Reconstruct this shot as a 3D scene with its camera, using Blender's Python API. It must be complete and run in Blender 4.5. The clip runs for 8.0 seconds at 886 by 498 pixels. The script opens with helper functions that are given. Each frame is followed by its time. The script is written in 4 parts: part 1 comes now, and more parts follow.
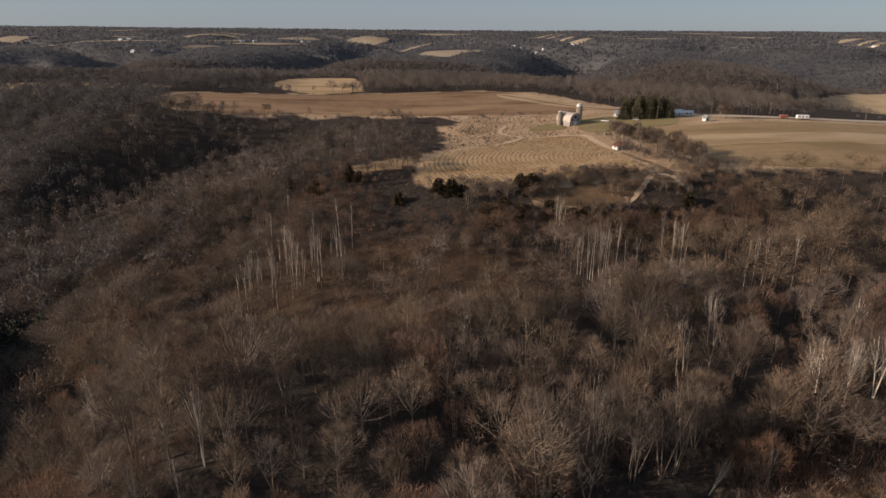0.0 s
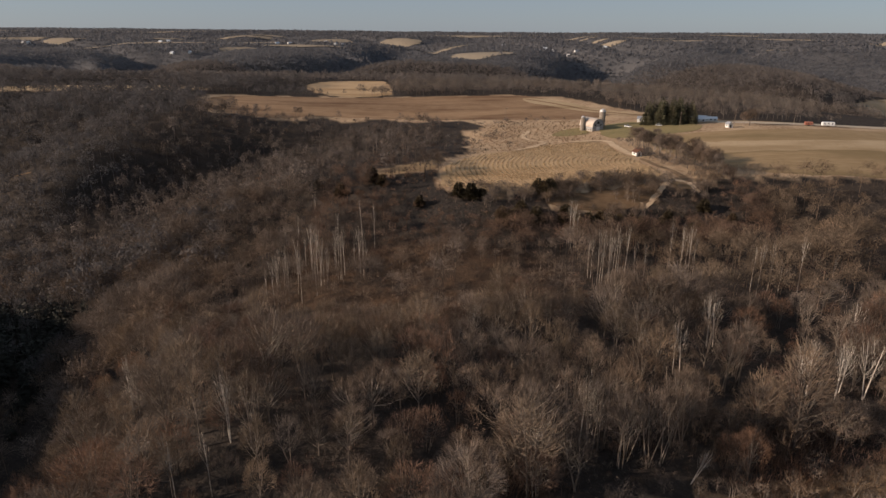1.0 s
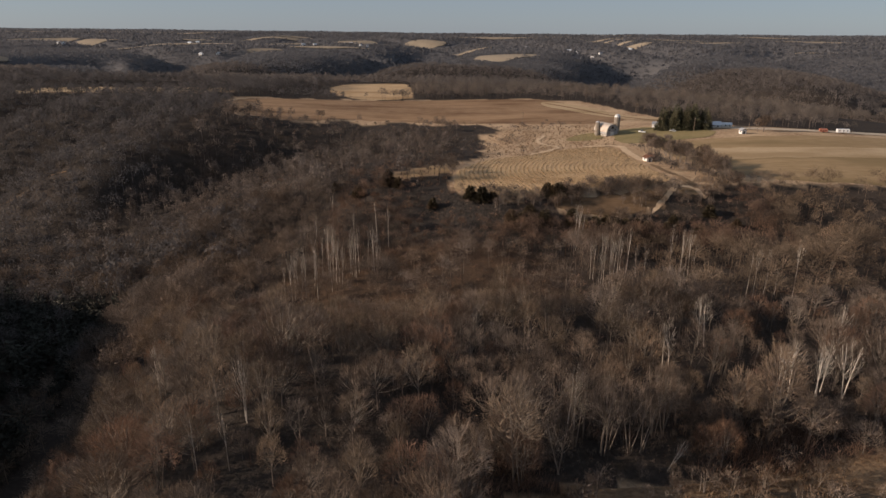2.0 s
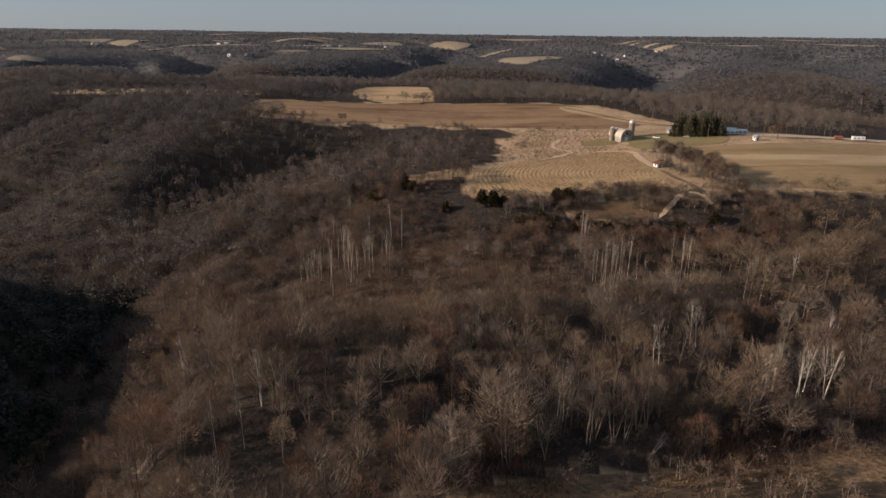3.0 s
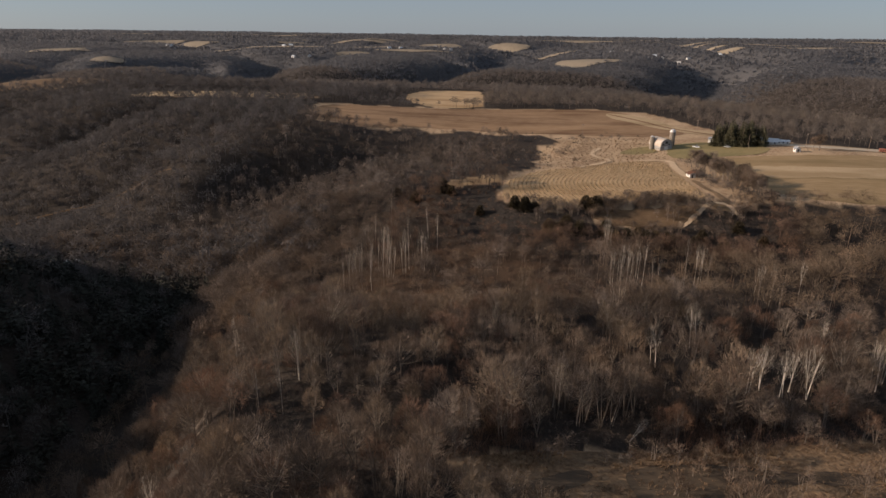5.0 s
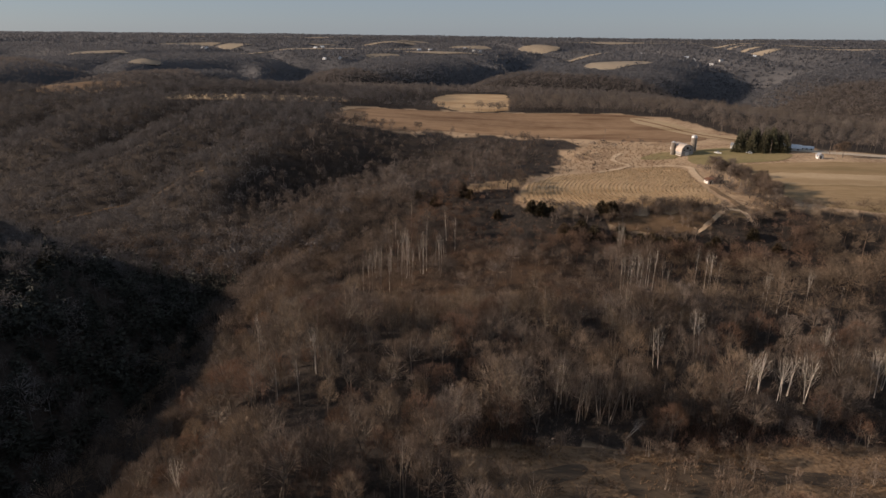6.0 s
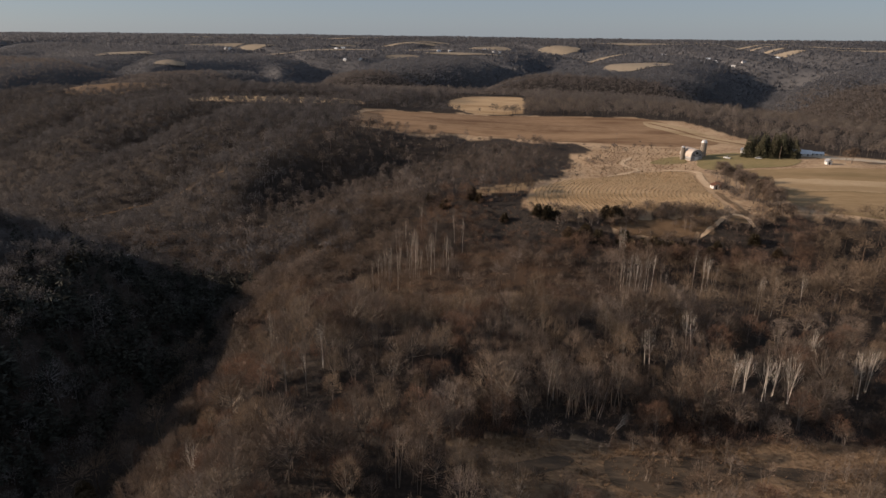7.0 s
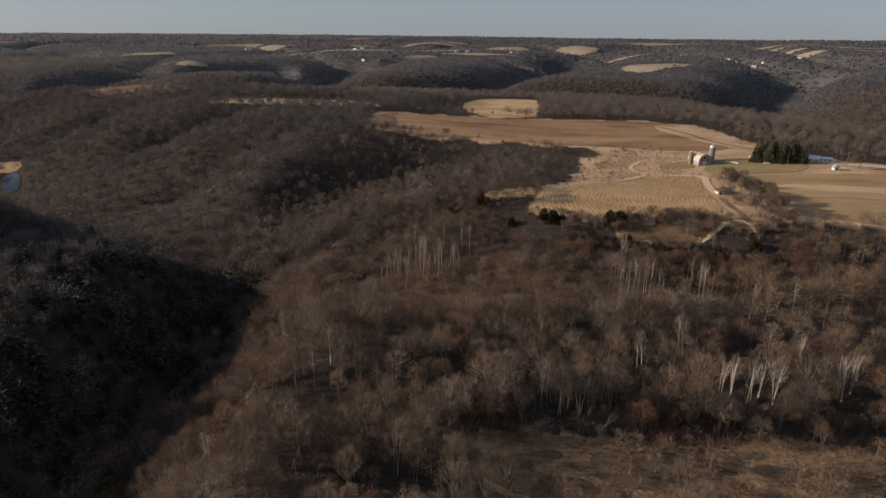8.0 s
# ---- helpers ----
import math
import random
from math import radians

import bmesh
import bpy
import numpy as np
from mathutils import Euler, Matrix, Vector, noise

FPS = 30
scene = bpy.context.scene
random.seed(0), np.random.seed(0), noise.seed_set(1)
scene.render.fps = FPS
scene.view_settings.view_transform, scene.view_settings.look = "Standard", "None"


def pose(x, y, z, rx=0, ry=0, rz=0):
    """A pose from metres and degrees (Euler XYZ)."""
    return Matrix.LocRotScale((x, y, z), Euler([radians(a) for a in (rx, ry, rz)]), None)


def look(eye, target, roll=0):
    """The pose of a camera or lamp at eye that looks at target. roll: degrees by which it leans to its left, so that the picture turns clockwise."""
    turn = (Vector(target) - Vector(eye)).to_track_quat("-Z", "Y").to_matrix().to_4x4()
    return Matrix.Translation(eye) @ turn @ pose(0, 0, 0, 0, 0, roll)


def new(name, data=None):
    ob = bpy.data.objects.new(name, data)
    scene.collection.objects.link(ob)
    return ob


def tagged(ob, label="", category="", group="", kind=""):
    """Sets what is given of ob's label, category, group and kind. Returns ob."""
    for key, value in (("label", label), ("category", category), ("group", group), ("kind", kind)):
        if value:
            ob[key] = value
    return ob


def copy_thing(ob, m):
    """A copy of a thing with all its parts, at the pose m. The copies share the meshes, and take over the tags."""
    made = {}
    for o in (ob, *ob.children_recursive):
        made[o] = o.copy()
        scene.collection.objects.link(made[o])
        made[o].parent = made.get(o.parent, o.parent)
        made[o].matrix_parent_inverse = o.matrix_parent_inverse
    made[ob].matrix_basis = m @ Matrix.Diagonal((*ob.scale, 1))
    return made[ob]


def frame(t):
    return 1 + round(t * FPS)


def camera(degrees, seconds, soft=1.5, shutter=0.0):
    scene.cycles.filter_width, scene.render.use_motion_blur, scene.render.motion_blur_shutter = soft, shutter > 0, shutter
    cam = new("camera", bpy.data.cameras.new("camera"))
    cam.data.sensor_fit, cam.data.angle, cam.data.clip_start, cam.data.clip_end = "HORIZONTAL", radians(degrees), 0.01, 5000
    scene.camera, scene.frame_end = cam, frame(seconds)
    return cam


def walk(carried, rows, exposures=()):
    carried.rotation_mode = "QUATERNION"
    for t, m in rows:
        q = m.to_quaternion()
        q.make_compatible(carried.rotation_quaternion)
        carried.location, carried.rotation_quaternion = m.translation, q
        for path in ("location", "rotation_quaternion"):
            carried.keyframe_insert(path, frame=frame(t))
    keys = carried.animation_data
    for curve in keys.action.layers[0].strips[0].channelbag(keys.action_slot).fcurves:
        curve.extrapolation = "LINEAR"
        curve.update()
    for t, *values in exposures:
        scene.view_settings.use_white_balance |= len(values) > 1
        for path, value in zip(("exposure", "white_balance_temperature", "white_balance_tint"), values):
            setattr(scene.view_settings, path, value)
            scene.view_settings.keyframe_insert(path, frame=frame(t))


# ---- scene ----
cam = camera(70.7, 8.0, soft=1.5)
PATH = [
    (0, (0.212, -0.152, 63.125), (0.212, 1.734, 62.458), 0.4),
    (0.5, (2.58, -5.295, 64.976), (2.529, -3.409, 64.311), 0.4),
    (1, (5.111, -10.31, 66.852), (5.017, -8.426, 66.188), 0.4),
    (1.5, (7.778, -15.368, 68.748), (7.652, -13.485, 68.084), 0.5),
    (2, (10.801, -20.725, 70.653), (10.636, -18.845, 69.991), 0.5),
    (3.5, (20.61, -36.148, 76.637), (20.332, -34.28, 75.978), 0.6),
    (4, (24.235, -41.494, 78.618), (23.91, -39.634, 77.959), 0.5),
    (4.5, (27.655, -46.187, 80.539), (27.29, -44.335, 79.878), 0.6),
    (6, (38.376, -57.804, 86.592), (37.88, -55.982, 85.933), 0.5),
    (6.5, (42.424, -61.644, 88.581), (41.897, -59.831, 87.922), 0.5),
    (7, (46.723, -65.973, 90.978), (46.169, -64.168, 90.319), 0.5),
    (7.5, (51.04, -70.292, 93.546), (50.461, -68.495, 92.884), 0.4),
    (8, (54.92, -73.913, 96.341), (54.313, -72.126, 95.68), 0.4),
]
walk(cam, [(t, look(eye, target, roll)) for t, eye, target, roll in PATH])


# ---- the lie of the land ----
def ease(a, b, v):
    s = np.clip((v - a) / (b - a), 0, 1)
    return s * s * (3 - 2 * s)


def bump(x, y, cx, cy, rx, ry, h, turn=0.0):
    c, s = math.cos(radians(turn)), math.sin(radians(turn))
    u, v = (x - cx) * c + (y - cy) * s, (y - cy) * c - (x - cx) * s
    return h * np.exp(-((u / rx) ** 2 + (v / ry) ** 2))


def swell(x, y, size, seed):
    """A smooth rolling field of about -1 to 1, from a few crossed waves."""
    rng, out = np.random.RandomState(seed), 0.0
    for k in range(7):
        a, p = rng.uniform(0, 2 * math.pi), rng.uniform(0, 2 * math.pi)
        w = size * rng.uniform(0.6, 1.5)
        out = out + np.sin((x * math.cos(a) + y * math.sin(a)) * 2 * math.pi / w + p)
    return out / 3.5


def cut(x, y, line):
    """The depth of a valley along a line of (x, y, depth, half width)."""
    deep = 0.0
    for (x0, y0, d0, w0), (x1, y1, d1, w1) in zip(line, line[1:]):
        dx, dy = x1 - x0, y1 - y0
        s = np.clip(((x - x0) * dx + (y - y0) * dy) / (dx * dx + dy * dy), 0, 1)
        away = np.hypot(x - x0 - s * dx, y - y0 - s * dy) / (w0 + s * (w1 - w0))
        deep = np.maximum(deep, (d0 + s * (d1 - d0)) * np.exp(-away ** 2.2 * 0.9))
    return deep


GULLY = [(-20, -170, 45, 60), (-96, 0, 62, 52), (-119, 95, 62, 46), (-154, 190, 60, 48), (-235, 275, 52, 75)]
VALLEY = [(-190, 250, 48, 70), (-330, 300, 62, 100), (-545, 350, 80, 150), (-950, 420, 95, 230), (-1500, 420, 100, 300)]
RAVINE = [(-225, 285, 50, 80), (-190, 370, 38, 70), (-120, 415, 24, 65), (-30, 430, 8, 40)]
GULCH = [(-235, 335, 44, 50), (-200, 400, 42, 36), (-160, 436, 34, 32), (-118, 458, 18, 28)]
SIDE = [(-42, 222, 25, 50), (-80, 215, 34, 58), (-130, 230, 46, 70), (-200, 270, 50, 70)]
EAST = [(900, 500, 85, 150), (560, 720, 80, 140), (330, 930, 80, 140), (260, 1300, 95, 130), (330, 1900, 105, 125), (520, 2500, 90, 170)]
MIDDLE = [(260, 1250, 70, 170), (-100, 1180, 60, 130), (-420, 1150, 55, 130), (-800, 1050, 75, 170), (-1300, 900, 90, 260)]
NORTH = [(-420, 1200, 75, 110), (-400, 1600, 100, 120), (-330, 2200, 100, 130), (-300, 2800, 80, 170)]
NORTHWEST = [(-800, 1050, 90, 150), (-900, 1500, 105, 130), (-1100, 2200, 100, 150)]
DEEP = [(-1900, 850, 90, 140), (-1500, 1130, 110, 115), (-1330, 1480, 115, 110), (-1250, 1850, 110, 110)]
RILLS = ([(-400, 610, 5, 32), (-455, 560, 20, 38), (-500, 500, 27, 44), (-570, 455, 20, 50), (-680, 440, 6, 60)],
         [(-285, 470, 5, 28), (-330, 430, 17, 34), (-365, 380, 19, 38), (-400, 330, 8, 40)],
         [(-620, 640, 5, 35), (-690, 590, 24, 46), (-760, 520, 18, 55)])
NORTHEAST = [(560, 720, 70, 130), (800, 1150, 70, 150), (1050, 1800, 65, 220)]


def height(x, y):
    x, y = np.asarray(x, float), np.asarray(y, float)
    r = np.hypot(x, y)
    top = 3.0 * swell(x, y, 420, 5) * ease(150, 700, r) - 12 * ease(800, 1600, r) + 9 * swell(x, y, 1100, 8) * ease(900, 2000, r) * (1 - 0.5 * ease(1700, 2300, r)) * (1 - 0.85 * ease(2800, 4200, r))
    top = top + 61 * ease(1900, 5200, r) ** 1.1
    # the 82 m hill at (-425, 95) is unseen, added to shade the gully
    top = top + bump(x, y, 215, 400, 95, 90, 6) + bump(x, y, 45, 425, 60, 60, -4) + bump(x, y, -170, 840, 130, 90, -4) + bump(x, y, 60, 660, 130, 60, 2) + bump(x, y, -130, 660, 120, 60, -1.5) + bump(x, y, -800, 785, 240, 80, 21) + bump(x, y, -425, 95, 62, 110, 82) + bump(x, y, -250, 660, 150, 60, 1) + bump(x, y, -325, 212, 70, 55, -27)
    top = top + bump(x, y, -5, 320, 55, 60, -3) + bump(x, y, 95, 285, 30, 22, 2) + bump(x, y, -60, 520, 120, 50, -5) + bump(x, y, 840, 1240, 170, 140, 26)
    top = top + bump(x, y, -42, 108, 48, 24, 5) + bump(x, y, -48, 166, 52, 22, -9)
    edge = y - 0.02 * (x - 100) - 18 * np.sin(x / 70.0)
    bench = 17 * ease(286, 232, edge) * ease(-170, -40, x) + 16 * ease(250, 120, y) * ease(-20, -190, x)
    lows = [bench]
    for line in (GULLY, VALLEY, RAVINE, GULCH, SIDE, EAST, MIDDLE, NORTH, NORTHWEST, NORTHEAST, DEEP):
        lows.append(cut(x, y, line))
    far = ease(1500, 2300, r) * (1 - ease(3600, 4700, r))
    lows.append(far * 55 * np.clip(np.abs(swell(x, y, 1300, 21)) * -2.2 + 1.0, 0, 1) ** 1.3)
    k = 6.0
    deep = np.log(sum(np.exp(np.clip(d / k, 0, 60)) for d in lows) - (len(lows) - 1)) * k
    spurs = 11 * swell(x, y, 230, 13) * ease(4, 40, deep) * ease(-170, -330, x)
    deep = deep + sum(cut(x, y, line) for line in RILLS)
    return top - deep + spurs + 0.8 * swell(x, y, 60, 3) * ease(0, 20, deep)



# ---- world, sun ----
SUN_ELEV, SUN_FROM = 19.0, (-1.0, -0.22)
world = bpy.data.worlds.new("sky")
scene.world = world
world.use_nodes = True
wn = world.node_tree
wn.nodes.clear()
sky = wn.nodes.new("ShaderNodeTexSky")
sky.sky_type = "NISHITA"
sky.sun_disc = False
sky.sun_elevation = radians(SUN_ELEV)
sky.sun_rotation = math.atan2(SUN_FROM[0], SUN_FROM[1])
sky.altitude = 350
sky.air_density, sky.dust_density, sky.ozone_density = 0.8, 0.4, 3.0
back = wn.nodes.new("ShaderNodeBackground")
back.inputs["Strength"].default_value = 0.081
wout = wn.nodes.new("ShaderNodeOutputWorld")
veil = wn.nodes.new("ShaderNodeMix")
veil.data_type = "RGBA"
veil.inputs[0].default_value = 0.68
veil.inputs[7].default_value = (3.65, 4.05, 4.8, 1)
wn.links.new(sky.outputs["Color"], veil.inputs[6])
wn.links.new(veil.outputs[2], back.inputs["Color"])
wn.links.new(back.outputs["Background"], wout.inputs["Surface"])

sun = new("sun", bpy.data.lights.new("sun", "SUN"))
sun.data.energy, sun.data.angle, sun.data.color = 5.9, radians(0.6), (1.0, 0.80, 0.64)
sd = Vector((SUN_FROM[0], SUN_FROM[1], 0)).normalized() * math.cos(radians(SUN_ELEV)) + Vector((0, 0, math.sin(radians(SUN_ELEV))))
sun.matrix_world = look(tuple(sd * 500), (0, 0, 0))
scene.view_settings.exposure = 0.0


# ---- materials ----
def material(name, rough=0.9, spec=0.2, metal=0.0):
    m = bpy.data.materials.new(name)
    m.use_nodes = True
    b = m.node_tree.nodes["Principled BSDF"]
    b.inputs["Roughness"].default_value = rough
    b.inputs["Specular IOR Level"].default_value = spec
    b.inputs["Metallic"].default_value = metal
    return m, m.node_tree, b


def noise_fac(nt, scale, lo, hi, detail=4.0, stretch=None, seed=0.0):
    """A noise over the place, in cycles per metre, squeezed to 0..1 between lo and hi."""
    geo = nt.nodes.new("ShaderNodeNewGeometry")
    mp = nt.nodes.new("ShaderNodeMapping")
    mp.inputs["Location"].default_value = (seed, seed * 0.7, 0)
    mp.inputs["Scale"].default_value = stretch or (1, 1, 1)
    tx = nt.nodes.new("ShaderNodeTexNoise")
    tx.inputs["Scale"].default_value = scale
    tx.inputs["Detail"].default_value = detail
    mr = nt.nodes.new("ShaderNodeMapRange")
    mr.inputs["From Min"].default_value, mr.inputs["From Max"].default_value = lo, hi
    nt.links.new(geo.outputs["Position"], mp.inputs["Vector"])
    nt.links.new(mp.outputs["Vector"], tx.inputs["Vector"])
    nt.links.new(tx.outputs["Fac"], mr.inputs["Value"])
    return mr.outputs["Result"]


def blend(nt, fac, a, b, mode="MIX"):
    mx = nt.nodes.new("ShaderNodeMix")
    mx.data_type, mx.blend_type = "RGBA", mode
    for value, key in ((fac, 0), (a, 6), (b, 7)):
        if hasattr(value, "is_output"):
            nt.links.new(value, mx.inputs[key])
        else:
            mx.inputs[key].default_value = (*value, 1) if isinstance(value, tuple) else value
    return mx.outputs[2]


def relief(nt, b, fac, strength, distance):
    bp = nt.nodes.new("ShaderNodeBump")
    bp.inputs["Strength"].default_value, bp.inputs["Distance"].default_value = strength, distance
    nt.links.new(fac, bp.inputs["Height"])
    nt.links.new(bp.outputs["Normal"], b.inputs["Normal"])


def earthy(name, dark, mid, light, coarse=0.03, fine=0.9, rough=0.95, stretch=None, lift=0.15, streak=None):
    """Soil, grass and litter: two scales of mottling and a fine relief."""
    m, nt, b = material(name, rough, 0.1)
    big = noise_fac(nt, coarse, 0.35, 0.65, 5, stretch)
    small = noise_fac(nt, fine, 0.3, 0.7, 6, stretch, 31.0)
    col = blend(nt, big, dark, mid)
    half = nt.nodes.new("ShaderNodeMath")
    half.operation = "MULTIPLY"
    half.inputs[1].default_value = 0.6
    nt.links.new(small, half.inputs[0])
    col = blend(nt, half.outputs[0], col, light)
    if streak:
        run = nt.nodes.new("ShaderNodeMath")
        run.operation = "MULTIPLY"
        run.inputs[1].default_value = 0.75
        nt.links.new(noise_fac(nt, 0.035, 0.5, 0.66, 8, (0.3, 1.0, 1.0), 91.0), run.inputs[0])
        col = blend(nt, run.outputs[0], col, streak)
    nt.links.new(col, b.inputs["Base Color"])
    relief(nt, b, small, 0.7, lift)
    return m


def bark(name, dark, light, warm, rough=0.85, thin=0.0, spread=0.34, twig=0.42):
    """Twigs and bark: every tree has its own tint and hue, which drift a little within the crown."""
    m, nt, b = material(name, rough, 0.15)

    def calc(operation, a, c=None):
        n = nt.nodes.new("ShaderNodeMath")
        n.operation = operation
        for k, value in enumerate((a, c)):
            if hasattr(value, "is_output"):
                nt.links.new(value, n.inputs[k])
            elif value is not None:
                n.inputs[k].default_value = value
        return n.outputs[0]

    info = nt.nodes.new("ShaderNodeObjectInfo")
    at = nt.nodes.new("ShaderNodeAttribute")
    at.attribute_name = "tree_tint"
    own = calc("FRACT", calc("ADD", info.outputs["Random"], at.outputs["Fac"]))
    hue = calc("FRACT", calc("MULTIPLY", own, 7.31))
    tree = noise_fac(nt, 0.085, 0.36, 0.64, 2)
    stand = noise_fac(nt, 0.03, 0.42, 0.66, 3, None, 55.0)
    col = blend(nt, calc("MULTIPLY", calc("ADD", tree, calc("FRACT", calc("MULTIPLY", own, 3.7))), 0.5), dark, light)
    col = blend(nt, calc("MULTIPLY", calc("MULTIPLY", calc("ADD", stand, hue), 0.5), 0.9), col, warm)
    mr = nt.nodes.new("ShaderNodeMapRange")
    mr.inputs["To Min"].default_value, mr.inputs["To Max"].default_value = 1 - spread, 1 + spread
    nt.links.new(own, mr.inputs["Value"])
    # no two twigs are quite alike
    geo = nt.nodes.new("ShaderNodeNewGeometry")
    each = calc("ADD", calc("MULTIPLY", geo.outputs["Random Per Island"], 2 * twig), 1 - twig)
    col2 = nt.nodes.new("ShaderNodeVectorMath")
    col2.operation = "SCALE"
    nt.links.new(col, col2.inputs[0])
    nt.links.new(calc("MULTIPLY", mr.outputs["Result"], each), col2.inputs["Scale"])
    nt.links.new(col2.outputs["Vector"], b.inputs["Base Color"])
    if thin:
        # fine twigs pass light on to their far side
        tr = nt.nodes.new("ShaderNodeBsdfTranslucent")
        mix = nt.nodes.new("ShaderNodeMixShader")
        mix.inputs[0].default_value = thin
        nt.links.new(col2.outputs["Vector"], tr.inputs["Color"])
        nt.links.new(b.outputs["BSDF"], mix.inputs[1])
        nt.links.new(tr.outputs["BSDF"], mix.inputs[2])
        nt.links.new(mix.outputs["Shader"], nt.nodes["Material Output"].inputs["Surface"])
    return m


def painted(name, colour, worn, rough=0.6, scale=0.8, amount=0.5, metal=0.0, stretch=None, spec=0.3):
    m, nt, b = material(name, rough, spec, metal)
    n = noise_fac(nt, scale, 0.4, 0.75, 6, stretch)
    mul = nt.nodes.new("ShaderNodeMath")
    mul.operation = "MULTIPLY"
    mul.inputs[1].default_value = amount
    nt.links.new(n, mul.inputs[0])
    nt.links.new(blend(nt, mul.outputs[0], colour, worn), b.inputs["Base Color"])
    relief(nt, b, noise_fac(nt, scale * 6, 0.3, 0.7, 3, stretch), 0.3, 0.02)
    return m


M_GRASS = earthy("dry_grass", (0.156, 0.105, 0.059), (0.25, 0.172, 0.097), (0.328, 0.234, 0.139), 0.04, 0.5)
M_WEEDY = earthy("weedy_meadow", (0.078, 0.052, 0.034), (0.195, 0.13, 0.079), (0.315, 0.222, 0.138), 0.16, 1.1, stretch=(0.6, 1.0, 1.0), lift=0.4)
# stubble muted for the distance, with haze put into its colour
M_FAR = earthy("hazed_far_stubble", (0.22, 0.18, 0.13), (0.29, 0.24, 0.175), (0.33, 0.275, 0.205), 0.01, 0.1)
M_STUBBLE = earthy("corn_stubble", (0.35, 0.235, 0.128), (0.44, 0.31, 0.178), (0.53, 0.39, 0.24), 0.05, 0.8, streak=(0.27, 0.175, 0.09))
M_BROWN = earthy("tilled_stubble", (0.135, 0.076, 0.042), (0.265, 0.168, 0.097), (0.34, 0.238, 0.147), 0.017, 0.3, stretch=(0.35, 1.0, 1.0), streak=(0.105, 0.056, 0.03))
M_PALE = earthy("pale_stubble", (0.343, 0.25, 0.147), (0.406, 0.304, 0.19), (0.452, 0.351, 0.227), 0.03, 0.4, streak=(0.25, 0.175, 0.095))
M_HAY = earthy("hay_field", (0.225, 0.157, 0.082), (0.305, 0.214, 0.118), (0.36, 0.262, 0.155), 0.012, 0.3, stretch=(0.4, 1.0, 1.0), streak=(0.185, 0.134, 0.068))
M_LAWN = earthy("lawn_grass", (0.15, 0.135, 0.06), (0.235, 0.185, 0.09), (0.29, 0.225, 0.12), 0.05, 0.4)
M_MOWN = earthy("mown_weeds", (0.085, 0.054, 0.031), (0.14, 0.091, 0.053), (0.19, 0.13, 0.08), 0.06, 0.7, stretch=(0.4, 1.0, 1.0))
M_DIRT = earthy("bare_dirt", (0.40, 0.29, 0.185), (0.52, 0.39, 0.26), (0.60, 0.465, 0.325), 0.08, 0.7)
M_ROAD = earthy("gravel_road", (0.42, 0.345, 0.255), (0.48, 0.40, 0.30), (0.52, 0.44, 0.34), 0.1, 1.2)
# tilled soil with tree shade mixed into its dark colour
M_TRACK = earthy("soil_and_tree_shade", (0.034, 0.028, 0.024), (0.056, 0.044, 0.034), (0.12, 0.09, 0.062), 0.12, 0.9, stretch=(0.2, 1.0, 1.0), lift=0.3, streak=(0.13, 0.098, 0.068))
M_TWIG = bark("twig_wood", (0.093, 0.075, 0.063), (0.195, 0.160, 0.136), (0.165, 0.113, 0.076), thin=0.2)
# grey bark, its colour cooled slightly to carry some haze
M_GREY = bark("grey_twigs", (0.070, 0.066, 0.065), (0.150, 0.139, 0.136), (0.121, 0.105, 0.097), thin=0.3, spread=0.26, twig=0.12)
# haze is put into the next two: paler hill twigs, cool grey far twigs
M_HILL = bark("hill_hazed_twigs", (0.126, 0.111, 0.103), (0.188, 0.166, 0.153), (0.17, 0.142, 0.123), thin=0.48, spread=0.16, twig=0.05)
M_FARWOOD_HAZED = bark("far_hazed_twigs", (0.112, 0.114, 0.123), (0.158, 0.158, 0.168), (0.14, 0.136, 0.14), thin=0.5, spread=0.12, twig=0.04)
# woods behind the farm: sunlight is put into this paler, warmer tan
M_LEE = bark("sun_tinted_twigs", (0.132, 0.113, 0.098), (0.205, 0.176, 0.153), (0.185, 0.147, 0.118), thin=0.4, spread=0.22, twig=0.1)
M_SCRUB = bark("scrub_twigs", (0.064, 0.055, 0.050), (0.178, 0.152, 0.134), (0.145, 0.11, 0.086), thin=0.2, spread=0.45)
M_BRUSH = bark("reddish_brush", (0.068, 0.048, 0.038), (0.166, 0.122, 0.097), (0.155, 0.09, 0.056), thin=0.2, spread=0.45)
M_LIMB = bark("limb_bark", (0.20, 0.170, 0.140), (0.335, 0.29, 0.242), (0.255, 0.205, 0.158))
M_RED = bark("reddish_twigs", (0.112, 0.074, 0.056), (0.188, 0.13, 0.103), (0.19, 0.107, 0.065), thin=0.25)
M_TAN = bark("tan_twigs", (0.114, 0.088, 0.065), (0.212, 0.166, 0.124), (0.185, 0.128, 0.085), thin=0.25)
# near-black needles: the gully's deep shade put into a colour
M_GULLY_SHADE = bark("gully_shade_needles", (0.030, 0.033, 0.028), (0.046, 0.049, 0.040), (0.046, 0.043, 0.035))
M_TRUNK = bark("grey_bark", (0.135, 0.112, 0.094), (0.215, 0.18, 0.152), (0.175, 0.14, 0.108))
M_ASPEN = bark("aspen_bark", (0.32, 0.28, 0.235), (0.45, 0.405, 0.35), (0.36, 0.31, 0.255), spread=0.25)
M_ASPTWIG = bark("aspen_twigs", (0.145, 0.12, 0.098), (0.205, 0.173, 0.142), (0.178, 0.142, 0.11))
M_WHITE = bark("white_limbs", (0.48, 0.43, 0.37), (0.64, 0.58, 0.50), (0.53, 0.46, 0.38), spread=0.15)
